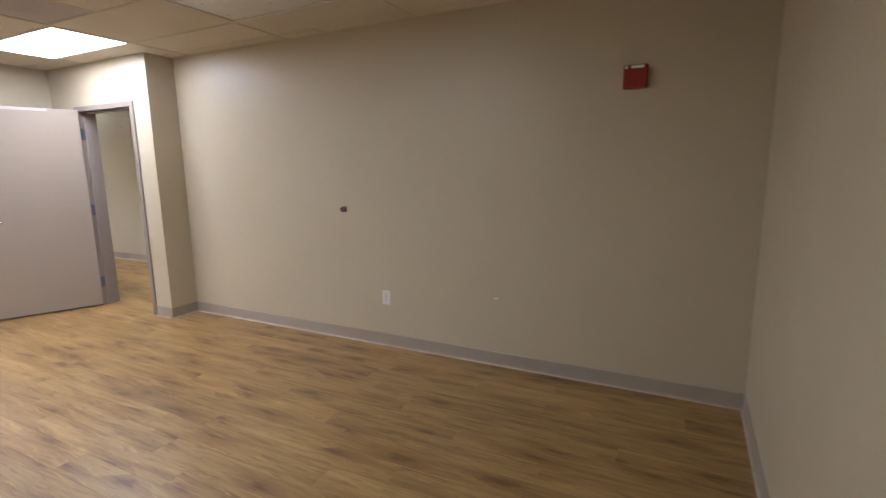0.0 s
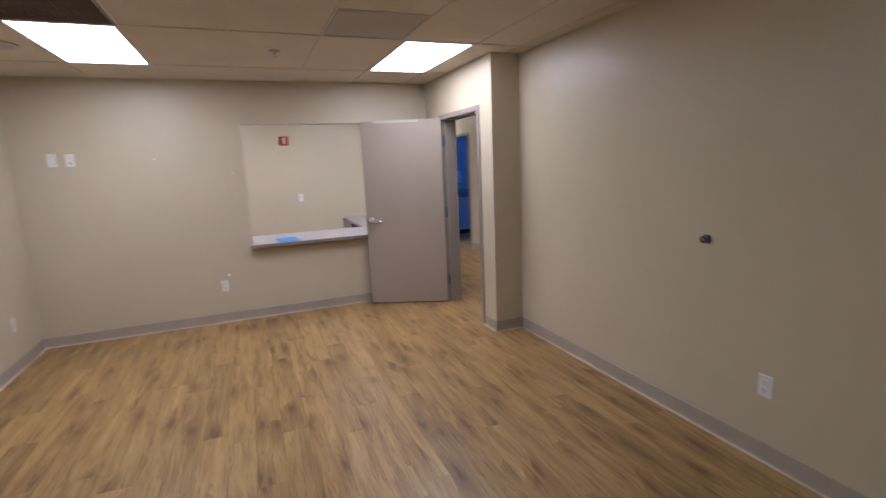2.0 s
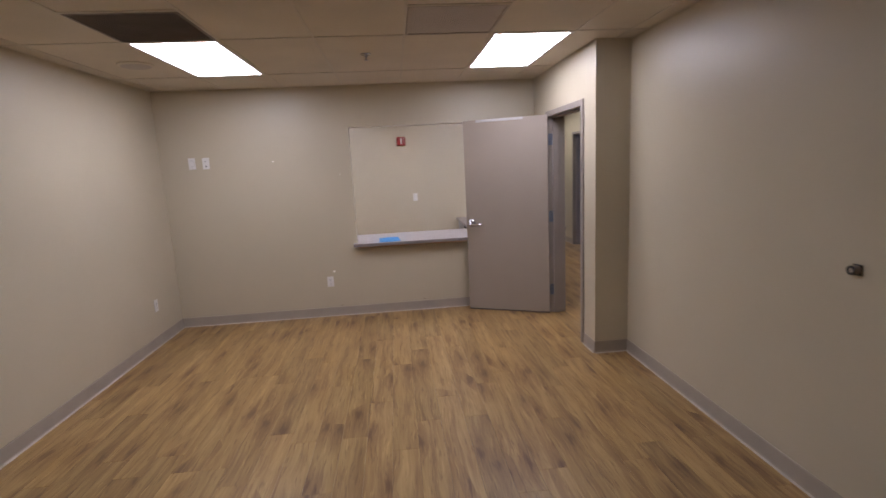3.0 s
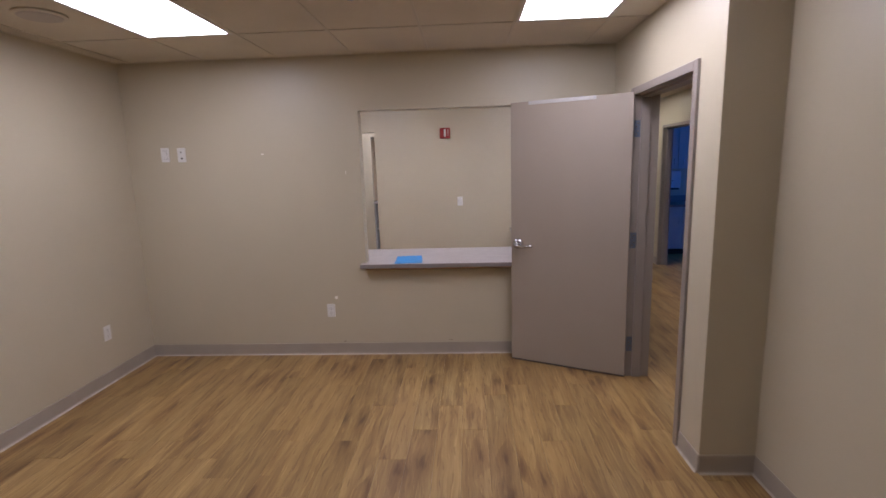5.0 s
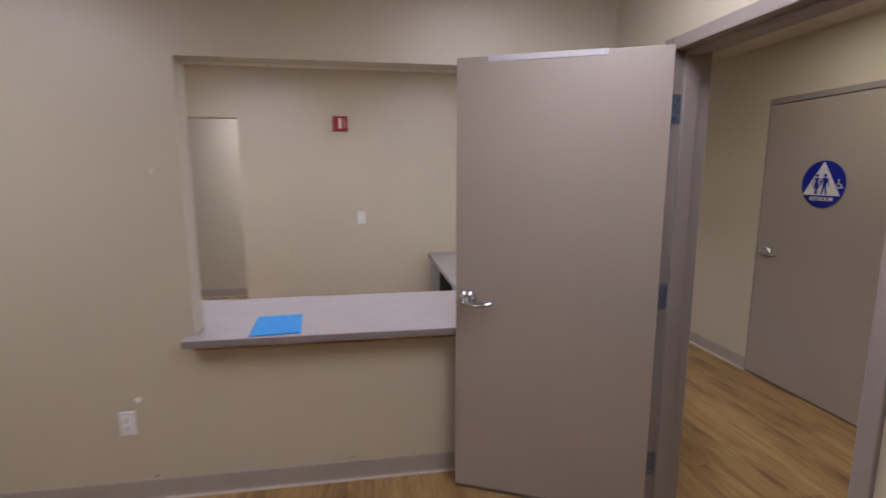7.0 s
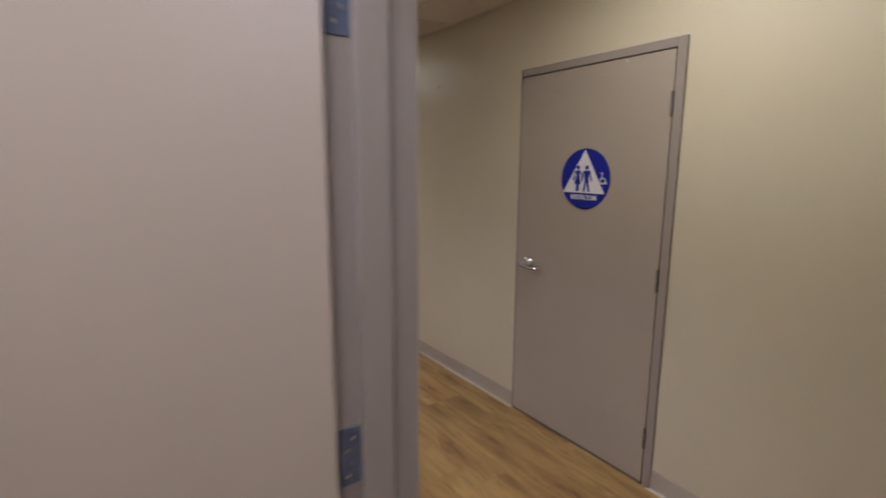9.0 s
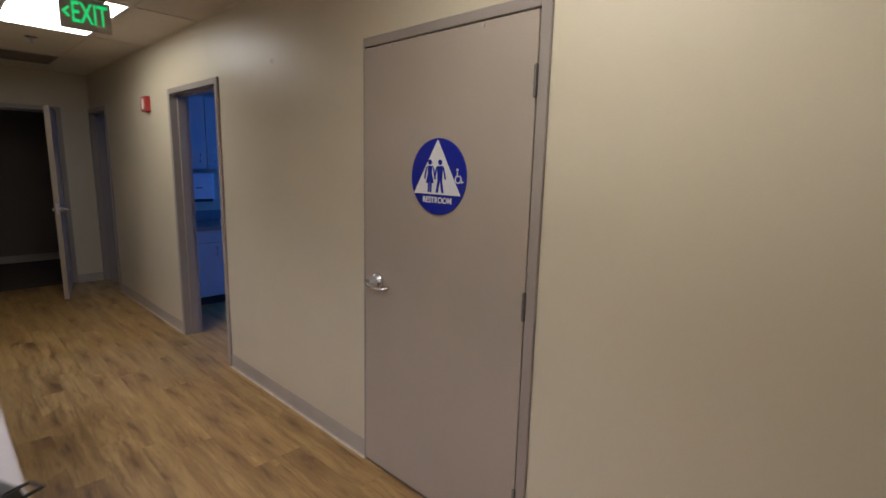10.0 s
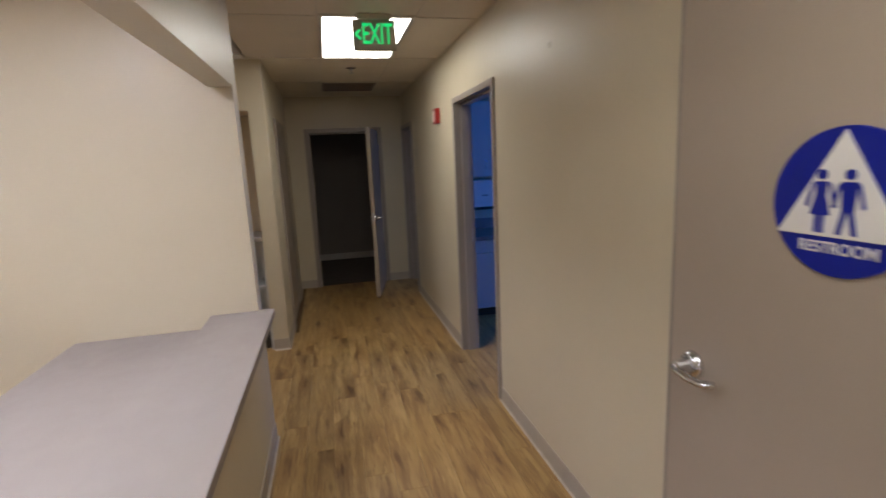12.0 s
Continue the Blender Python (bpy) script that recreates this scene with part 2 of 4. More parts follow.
def prism(bm, outline, lo, hi, axis="y"):
    """A flat outline of (u, v) pairs, extruded from lo to hi along an axis: y takes u, v as x, z; z takes them as x, y."""
    def at(u, v, w):
        return (u, w, v) if axis == "y" else ((u, v, w) if axis == "z" else (w, u, v))
    a, b = [bm.verts.new(at(u, v, lo)) for u, v in outline], [bm.verts.new(at(u, v, hi)) for u, v in outline]
    bm.faces.new(a), bm.faces.new(b[::-1])
    for i in range(len(outline)):
        j = (i + 1) % len(outline)
        bm.faces.new((a[j], a[i], b[i], b[j]))
    bmesh.ops.recalc_face_normals(bm, faces=bm.faces)
    return bm


def disc(bm, u, v, r, lo, hi, axis="y", n=40, arc=(0, 360)):
    return prism(bm, [(u + r * math.cos(a), v + r * math.sin(a)) for a in (radians(arc[0] + (arc[1] - arc[0]) * k / n) for k in range(n))], lo, hi, axis)


def mesh_of(name, bm, material, smooth=False):
    data = bpy.data.meshes.new(name)
    bm.to_mesh(data)
    bm.free()
    for one in material if isinstance(material, (list, tuple)) else [material]:
        data.materials.append(one)
    if smooth:
        for p in data.polygons:
            p.use_smooth = True
        data.set_sharp_from_angle(angle=radians(35))
    return data


def part(name, bm, material, parent, label="", m=None, smooth=False):
    ob = new(name, mesh_of(name, bm, material, smooth))
    ob.parent = parent
    if m:
        ob.matrix_basis = m
    return tagged(ob, label)


def thing(name, label, category, m=None, group="", kind=""):
    ob = new(name)
    ob.empty_display_size = 0.1
    if m:
        ob.matrix_basis = m
    return tagged(ob, label, category, group, kind)


def structure(name, bm, material, label, category, smooth=False):
    return tagged(new(name, mesh_of(name, bm, material, smooth)), label, category, "", "structure")


def words(name, text, size, material, parent, m, depth=0.001, label="", wide=None):
    curve = bpy.data.curves.new(name, "FONT")
    curve.body, curve.size, curve.extrude, curve.align_x, curve.align_y = text, size, depth, "CENTER", "CENTER"
    curve.offset = size * 0.012
    tmp = bpy.data.objects.new(name, curve)
    scene.collection.objects.link(tmp)
    bpy.context.view_layer.update()
    data = bpy.data.meshes.new_from_object(tmp)
    if wide:
        have = max(v.co.x for v in data.vertices) - min(v.co.x for v in data.vertices)
        data.transform(Matrix.Diagonal((wide / have, 1, 1, 1)))
    bpy.data.objects.remove(tmp)
    data.materials.clear()
    data.materials.append(material)
    ob = new(name, data)
    ob.parent, ob.matrix_basis = parent, m
    return tagged(ob, label)


def wall_mesh(along, u0, u1, c0, c1, z0, z1, holes=()):
    """A slab along x or y from u0 to u1, c0 to c1 thick, with openings (u0, u1, z0, z1) through it."""
    us = sorted({u0, u1, *[h for o in holes for h in o[:2] if u0 < h < u1]})
    zs = sorted({z0, z1, *[h for o in holes for h in o[2:] if z0 < h < z1]})
    solid = {(i, j): not any(o[0] <= (us[i] + us[i + 1]) / 2 <= o[1] and o[2] <= (zs[j] + zs[j + 1]) / 2 <= o[3] for o in holes)
             for i in range(len(us) - 1) for j in range(len(zs) - 1)}
    bm = bmesh.new()
    cache = {}

    def v(u, c, z):
        key = (u, c, z)
        if key not in cache:
            cache[key] = bm.verts.new((u, c, z) if along == "x" else (c, u, z))
        return cache[key]

    for (i, j), full in solid.items():
        if not full:
            continue
        a, b, lo, hi = us[i], us[i + 1], zs[j], zs[j + 1]
        for c in (c0, c1):
            bm.faces.new((v(a, c, lo), v(b, c, lo), v(b, c, hi), v(a, c, hi)))
        for (di, dj), (p, q) in {(-1, 0): ((a, lo), (a, hi)), (1, 0): ((b, lo), (b, hi)), (0, -1): ((a, lo), (b, lo)), (0, 1): ((a, hi), (b, hi))}.items():
            if not solid.get((i + di, j + dj), False):
                bm.faces.new((v(p[0], c0, p[1]), v(q[0], c0, q[1]), v(q[0], c1, q[1]), v(p[0], c1, p[1])))
    bmesh.ops.recalc_face_normals(bm, faces=bm.faces)
    return bm


def wall(name, along, u0, u1, c0, c1, holes=(), z0=-0.03, z1=C + 0.1, label="smooth beige painted wall with light roller texture", material=None):
    return structure(name, wall_mesh(along, u0, u1, c0, c1, z0, z1, holes), material or PAINT, label, "wall")


# ---- walls ----
wall("wall_west", "y", -1.11, 3.235, -5.96, -5.841, [(0.929, 2.45, 0.752, 2.029)], label="beige painted wall with a pass-through window opening")
wall("wall_south", "x", -5.96, 0.685, -1.11, -0.99)
wall("wall_east", "y", -0.99, 3.327, 0.565, 0.685)
wall("wall_long", "x", -4.211, 0.565, 3.207, 3.327)
wall("wall_door", "x", -5.841, -4.211, 2.931, 3.085, [(-5.385, -4.471, -1, 2.03)], label="beige painted wall round a doorway")
wall("wall_return", "y", 3.085, 3.327, -4.336, -4.211, label="short beige painted wall return")
wall("wall_corridor_south", "x", -4.336, -2.4, 3.327, 3.40)
wall("wall_corridor_end", "y", 3.327, 4.65, -2.4, -2.28)
wall("wall_corridor", "x", -12.15, -2.28, 4.65, 4.77,
     [(-6.71, -5.82, -1, 2.03), (-9.27, -8.37, -1, 2.03), (-11.98, -11.30, -1, 2.03)], label="long beige corridor wall with three doorways")
wall("wall_reception_back", "y", -0.40, 3.215, -8.33, -8.211, [(-0.30, 0.61, -1, 2.02)], label="beige painted wall behind a reception desk")
wall("wall_reception_side", "x", -8.211, -5.96, -0.42, -0.30)
wall("wall_counter_low", "x", -8.2105, -5.96, 3.10, 3.215, z1=0.79, label="beige painted half-height wall under a counter")
wall("wall_counter_header", "x", -8.211, -5.96, 3.10, 3.22, z0=2.0, label="beige painted header beam over a counter")
wall("wall_passage_far", "y", -1.4, 3.19, -9.94, -9.82, [(0.245, 3.06, -1, 2.06)], label="beige painted wall with a wide shelved alcove")
wall("wall_passage_end", "x", -9.94, -8.211, -1.4, -1.28)
wall("wall_corridor_left", "x", -12.15, -9.94, 3.07, 3.19, [(-11.37, -10.51, -1, 2.03)], label="beige corridor wall with a closed door")
wall("wall_end", "y", 3.19, 4.65, -12.15, -12.03, [(3.44, 4.335, -1, 2.03)], label="beige end wall of the corridor with an open doorway")
# Far room walls take the darkened paint, its dimness put into the colour.
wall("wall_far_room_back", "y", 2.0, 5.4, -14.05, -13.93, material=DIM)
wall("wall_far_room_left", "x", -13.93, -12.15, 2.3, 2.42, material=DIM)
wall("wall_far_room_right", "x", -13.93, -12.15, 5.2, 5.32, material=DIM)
wall("wall_exam_left", "y", 4.77, 8.0, -10.72, -10.60)
wall("wall_exam_right", "y", 4.77, 8.0, -7.0, -6.88)
wall("wall_exam_window", "x", -13.0, -6.88, 8.0, 8.12, [(-9.75, -8.05, 0.9, 2.1), (-12.4, -11.0, 0.9, 2.1)], label="beige wall with two windows")
wall("wall_second_left", "y", 4.77, 8.0, -13.0, -12.88)
wall("wall_restroom", "x", -6.88, -5.4, 5.3, 5.42)
alcove = bmesh.new()
box(alcove, (-10.36, 0.125, -0.03), (-10.24, 3.18, C))
box(alcove, (-10.24, 0.125, -0.03), (-9.945, 0.245, C))
box(alcove, (-10.24, 3.06, -0.03), (-9.945, 3.068, C))
box(alcove, (-10.24, 0.245, 2.06), (-9.945, 3.06, 2.2))
structure("wall_alcove", alcove, ALCOVE, "tan painted back and sides of a shelved alcove", "wall")

# ---- ceiling with its lay-in grid ----
GX, GY = -5.16, -0.28
# Unseen: the lit troffer at x -2.78, both at -7.265, and (-9.775, 0.335).
LIGHTS = [(-5.16, -0.28), (-5.16, 2.10), (-2.78, 0.315), (-2.78, 2.10), (-9.775, 3.66), (-6.16, 3.66), (-7.265, 0.335), (-7.265, 2.12), (-9.775, 0.335)]
VENTS = [(-3.97, -0.28), (-3.97, 1.505), (-11.57, 3.66)]


def ceiling_mesh(rect, gx, gy, step_x, step_y, gaps):
    x0, x1, y0, y1 = rect
    bm = bmesh.new()
    xs = sorted({x0, x1, *[gx + step_x * k for k in range(-30, 30) if x0 < gx + step_x * k < x1]})
    ys = sorted({y0, y1, *[gy + step_y * k for k in range(-30, 30) if y0 < gy + step_y * k < y1]})
    for a, b in zip(xs, xs[1:]):
        for c, d in zip(ys, ys[1:]):
            inner = [(a, b)]
            for gx0, gx1, gy0, gy1 in gaps:
                if gy0 - 0.01 < (c + d) / 2 < gy1 + 0.01:
                    cut = []
                    for p, q in inner:
                        if gx1 <= p + 0.02 or gx0 >= q - 0.02:
                            cut.append((p, q))
                        else:
                            cut += [(p, max(p, gx0)), (min(q, gx1), q)]
                    inner = [(p, q) for p, q in cut if q - p > 0.05]
            for p, q in inner:
                sag = random.uniform(0, 0.0025)
                box(bm, (p + 0.004, c + 0.004, C + sag + 0.002), (q - 0.004, d - 0.004, C + 0.02))
    n = len(bm.faces)
    for x in xs:
        box(bm, (x - 0.0085, y0, C - 0.0015), (x + 0.0085, y1, C + 0.03))
    for y in ys:
        box(bm, (x0, y - 0.0082, C - 0.001), (x1, y + 0.0082, C + 0.03))
    for gx0, gx1, gy0, gy1 in gaps:
        if not (x0 < gx1 < x1 and y0 < gy0 < y1):
            continue
        box(bm, (gx1 - 0.012, gy0, C - 0.0012), (gx1 + 0.012, gy1, C + 0.03))
    box(bm, (x0, y0, C + 0.12), (x1, y1, C + 0.16))
    bm.faces.ensure_lookup_table()
    for f in bm.faces[n:]:
        f.material_index = 1
    return bm


gaps = [(x, x + 1.19, y, y + 0.595) for x, y in LIGHTS] + [(x, x + 0.595, y, y + 0.595) for x, y in VENTS]
structure("ceiling", ceiling_mesh((-5.841, 0.565, -0.99, 3.207), GX, GY, 1.19, 0.595, gaps), [TILE, TEE], "off-white lay-in tile ceiling with metal grid", "ceiling")
structure("ceiling_corridor", ceiling_mesh((-12.03, -2.4, 3.085, 4.65), -9.775, 3.66, 1.16, 0.595, gaps), [TILE, TEE], "off-white lay-in tile corridor ceiling with metal grid", "ceiling")
structure("ceiling_reception", ceiling_mesh((-9.82, -5.96, -1.28, 3.085), -7.265, 0.335, 1.19, 0.595, gaps), [TILE_LIT, TEE], "off-white lay-in tile reception ceiling", "ceiling")
structure("ceiling_exam", boxed((-13.0, 4.77, C), (-5.4, 8.1, C + 0.1)), TILE, "off-white ceiling of unlit rooms", "ceiling")
structure("ceiling_far_room", boxed((-14.0, 2.3, C), (-12.03, 5.3, C + 0.1)), TILE, "off-white ceiling of a dark room", "ceiling")


def troffer(x, y, diffuser, lit=True):
    t = thing("ceiling_light", ("lit" if lit else "unlit") + " white recessed troffer with a flat prismatic diffuser", "ceiling light", pose(x, y, C), "recessed ceiling lights")
    bm = bmesh.new()
    for lo, hi in (((0.010, 0.010, -0.003), (1.18, 0.032, 0.05)), ((0.010, 0.563, -0.003), (1.18, 0.585, 0.05)),
                   ((0.010, 0.032, -0.003), (0.032, 0.563, 0.05)), ((1.158, 0.032, -0.003), (1.18, 0.563, 0.05))):
        box(bm, lo, hi, 0.002)
    part("frame", bm, WHITE_METAL, t, "white enamelled metal frame")
    part("housing", boxed((0.012, 0.012, 0.06), (1.178, 0.583, 0.11)), WHITE_METAL, t)
    part("diffuser", boxed((0.030, 0.030, 0.001), (1.16, 0.565, 0.006)), diffuser, t, "glowing white diffuser" if lit else "grey unlit diffuser, slightly askew",
         m=None if lit else pose(0.0, 0.004, 0.004, 0.25, 0.1, 0.15))
    return t


for x, y in LIGHTS:
    if (x, y) == (-2.78, 2.10):
        troffer(x, y, DIFFUSER_OFF, False)
    else:
        troffer(x, y, DIFFUSER_WORN if y > 3 else DIFFUSER_UNSEEN if x < -6 else DIFFUSER_DIM if x > -3 else DIFFUSER)


def vent_frame(t, size=0.595):
    bm = bmesh.new()
    w, s = 0.026, size
    for lo, hi in (((0.01, 0.01, -0.004), (s - 0.01, w, 0.03)), ((0.01, s - w, -0.004), (s - 0.01, s - 0.01, 0.03)),
                   ((0.01, w, -0.004), (w, s - w, 0.03)), ((s - w, w, -0.004), (s - 0.01, s - w, 0.03))):
        box(bm, lo, hi, 0.002)
    return bm


def crate_vent(x, y):
    """Return-air grille of crossed blades; a near-black box paints the unlit plenum."""
    t = thing("ceiling_vent", "dark brown-grey eggcrate return grille in the ceiling", "ceiling vent", pose(x, y, C))
    part("frame", vent_frame(t), GRILLE, t)
    bm = bmesh.new()
    for k in range(27):
        u = 0.036 + k * 0.0201
        box(bm, (u - 0.0012, 0.026, 0.0), (u + 0.0012, 0.569, 0.016))
        box(bm, (0.026, u - 0.0012, 0.0004), (0.569, u + 0.0012, 0.0156))
    tagged(part("grille", bm, GRILLE, t), kind="stuff")
    part("plenum", boxed((0.02, 0.02, 0.05), (0.575, 0.575, 0.11)), VOID, t, "near-black sheet for the unlit duct behind the blades")


def plate_vent(x, y):
    t = thing("ceiling_vent", "grey perforated supply diffuser, painted darker at its centre", "ceiling vent", pose(x, y, C))
    part("frame", vent_frame(t), VENT, t)
    part("plate", boxed((0.026, 0.026, 0.002), (0.569, 0.569, 0.006)), VENT, t)
    # Flat dark discs, larger mid-plate, paint the shade of the duct neck.
    bm = bmesh.new()
    for i in range(36):
        for j in range(36):
            u, v = 0.045 + i * 0.0146 + (j % 2) * 0.0073, 0.045 + j * 0.0146
            d = math.hypot(u - 0.30, v - 0.30)
            if u < 0.56:
                r = 0.0016 + 0.0024 * max(0.0, 1 - d / 0.2)
                bmesh.ops.create_circle(bm, cap_ends=True, segments=6, radius=r, matrix=pose(u, v, 0.0012, 180))
    tagged(part("perforation", bm, HOLE_SHADE, t, "rows of flat dark discs drawn as holes"), kind="stuff")


crate_vent(*VENTS[0])
plate_vent(*VENTS[1])
crate_vent(*VENTS[2])


def sprinkler(x, y):
    t = thing("sprinkler_head", "small chrome fire sprinkler in a round plate", "sprinkler", pose(x, y, C), "sprinklers")
    bm = tube(bmesh.new(), [(0, 0, 0.0), (0, 0, -0.004), (0, 0, -0.007)], [0.042, 0.042, 0.034], 28)
    part("escutcheon", bm, CHROME, t, smooth=True)
    bm = tube(bmesh.new(), [(0, 0, -0.006), (0, 0, -0.02), (0, 0, -0.026)], [0.013, 0.013, 0.009], 16)
    for s in (-1, 1):
        tube(bm, [(s * 0.012, 0, -0.018), (s * 0.016, 0, -0.03), (s * 0.004, 0, -0.044)], [0.003] * 3, 8)
    tube(bm, [(0, 0, -0.044), (0, 0, -0.047)], [0.016, 0.016], 16)
    part("nozzle", bm, STEEL, t, smooth=True)


sprinkler(-4.47, 1.226)
sprinkler(-10.17, 3.935)
t = thing("ceiling_speaker", "round off-white ceiling speaker grille", "speaker", pose(-4.61, -0.51, C))
part("rim", tube(bmesh.new(), [(0, 0, 0.002), (0, 0, -0.006), (0, 0, -0.012)], [0.125, 0.125, 0.112], 40), TILE, t, smooth=True)
part("grille", tube(bmesh.new(), [(0, 0, -0.01), (0, 0, -0.016), (0, 0, -0.019)], [0.106, 0.10, 0.05], 40), VENT, t, smooth=True)


# ---- baseboards ----
def baseboard(p0, p1, normal, name="baseboard"):
    """A cove base from p0 to p1 (x, y), its face towards normal, with a line of caulk at the floor."""
    p0, p1, nrm = Vector((*p0, 0)), Vector((*p1, 0)), Vector((*normal, 0))
    d = p1 - p0

    def run(profile):
        bm = bmesh.new()
        ends = [[bm.verts.new(p + nrm * u + Vector((0, 0, v))) for u, v in profile] for p in (p0, p1)]
        bm.faces.new(ends[0]), bm.faces.new(ends[1][::-1])
        for i in range(len(profile)):
            j = (i + 1) % len(profile)
            bm.faces.new((ends[0][i], ends[0][j], ends[1][j], ends[1][i]))
        bmesh.ops.recalc_face_normals(bm, faces=bm.faces)
        return bm

    b = structure(name, run([(-0.002, 0.0), (0.014, 0.0), (0.009, 0.006), (0.006, 0.016), (0.005, 0.094), (0.003, 0.1), (-0.002, 0.1)]),
                  BASE, "grey vinyl cove base along a wall, caulked to the floor", "baseboard")
    part("caulk", run([(0.008, 0.0005), (0.019, 0.0005), (0.017, 0.003), (0.010, 0.008)]), CAULK, b, "uneven white caulk line")


for p0, p1, nrm in (
    ((-5.841, -0.99), (-5.841, 2.931), (1, 0)), ((-5.841, -0.99), (0.565, -0.99), (0, 1)), ((0.565, -0.99), (0.565, 3.207), (-1, 0)),
    ((-4.211, 3.207), (0.565, 3.207), (0, -1)), ((-4.211, 2.931), (-4.211, 3.207), (1, 0)), ((-4.441, 2.931), (-4.211, 2.931), (0, -1)),
    ((-5.841, 2.931), (-5.419, 2.931), (0, -1)), ((-5.789, 4.65), (-2.4, 4.65), (0, -1)), ((-8.337, 4.65), (-6.74, 4.65), (0, -1)),
    ((-11.25, 4.65), (-9.303, 4.65), (0, -1)), ((-8.33, 3.216), (-5.96, 3.216), (0, 1)),
    ((-8.33, 0.61), (-8.33, 3.215), (-1, 0)), ((-8.211, 0.61), (-8.211, 2.36), (1, 0)), ((-9.82, -1.28), (-9.82, 0.245), (1, 0)),
    ((-9.82, 3.06), (-9.82, 3.19), (1, 0)), ((-10.46, 3.19), (-9.82, 3.19), (0, 1)), ((-12.03, 3.19), (-11.42, 3.19), (0, 1)),
    ((-12.03, 3.19), (-12.03, 3.40), (1, 0)), ((-12.03, 4.375), (-12.03, 4.65), (1, 0)), ((-13.93, 2.42), (-13.93, 5.2), (1, 0)),
    ((-5.841, 3.085), (-5.841, 3.235), (1, 0)), ((-4.336, 3.085), (-4.336, 3.327), (-1, 0)), ((-8.211, -0.3), (-5.96, -0.3), (0, 1))):
    baseboard(p0, p1, nrm)


# ---- doors ----
def door_frame(parent, x0, x1, y0, y1, top=2.06, face=0.05, stop_at=0.055, left=None):
    """A pressed-metal frame, outer edges x0 to x1, wrapping a wall from y0 to y1."""
    left = left or face
    for name, lo, hi in (("jamb", (x0, y0, -0.01), (x0 + left, y1, top)), ("jamb", (x1 - face, y0, -0.01), (x1, y1, top)),
                         ("head", (x0 + left, y0 + 0.0005, top - face), (x1 - face, y1 - 0.0005, top - 0.0005))):
        part(name, boxed(lo, hi, bevel=0.0025), FRAME, parent)
    a, b = y0 + stop_at, y0 + stop_at + 0.062
    bm = boxed((x0 + left - 0.001, a, -0.01), (x0 + left + 0.016, b, top - face - 0.016), bevel=0.002)
    box(bm, (x1 - face - 0.016, a, -0.01), (x1 - face + 0.001, b, top - face - 0.016), bevel=0.002)
    box(bm, (x0 + left + 0.001, a, top - face - 0.016), (x1 - face - 0.001, b, top - face + 0.001), bevel=0.002)
    part("stop", bm, FRAME, parent)


def lever(parent, s, z, sign, face, m=None):
    """A lever handle on a face whose outward side is face * y; the lever points along sign * x."""
    f = face
    bm = tube(bmesh.new(), [(s, f * d, z) for d in (-0.001, 0.005, 0.011, 0.018, 0.022)], [0.041, 0.041, 0.039, 0.033, 0.026], 32)
    part("rose", bm, CHROME, parent, "round domed chrome rose", smooth=True)
    bm = tube(bmesh.new(), [(s, f * d, z) for d in (0.020, 0.034, 0.052, 0.062, 0.065)], [0.025, 0.021, 0.020, 0.017, 0.010], 24)
    tube(bm, [(s - sign * 0.012, f * 0.054, z - 0.006), (s + sign * 0.015, f * 0.057, z - 0.010), (s + sign * 0.05, f * 0.058, z - 0.015),
              (s + sign * 0.085, f * 0.054, z - 0.015), (s + sign * 0.108, f * 0.046, z - 0.010), (s + sign * 0.120, f * 0.036, z - 0.005)],
         [0.013, 0.0150, 0.0130, 0.0125, 0.0130, 0.010], 18, 0.85)
    part("lever", bm, CHROME, parent, "satin chrome lever", smooth=True)
    part("cylinder", tube(bmesh.new(), [(s, f * 0.06, z), (s, f * 0.068, z)], [0.009, 0.008], 16), STEEL, parent, smooth=True)


def door_leaf(parent, m, width=0.87, high=2.012, thick=0.044, strip=False, other=True, lever_on=True, material=None, backset=0.058, lever_z=0.948):
    """A flush leaf: x from the hinge edge to the free edge, its shown face at y = 0."""
    leaf = part("leaf", boxed((0, -thick, 0), (width, 0, high), bevel=0.0015), material or DOOR, parent, m=m)
    # Dark strip paints the shade in the gap under the leaf.
    part("gap_shade", boxed((0.002, -thick + 0.002, -0.013), (width - 0.002, -0.002, 0.001)), GAP_SHADE, leaf)
    if lever_on:
        lever(leaf, width - backset, lever_z, -1, 1)
        if other:
            lever(leaf, width - backset, lever_z, -1, -1)
        part("latch_plate", boxed((width - 0.001, -0.034, 0.90), (width + 0.0012, -0.010, 1.01)), STEEL, leaf)
    if strip:
        bm = boxed((0.245, 0.0, 1.988), (0.731, 0.003, 2.014), bevel=0.001)
        part("strip", bm, STRIP, leaf, "white metal strip screwed on near the top")
        bm = bmesh.new()
        for s in (0.257, 0.719):
            disc(bm, s, 2.001, 0.006, 0.0028, 0.0042, n=14)
        part("screw", bm, STEEL, leaf)
    return leaf


HINGE_PLATE = surface("blued_hinge_plate", (0.13, 0.155, 0.22), 0.4, 0.5, mottle=0.15, scale=40, relief=0.03)


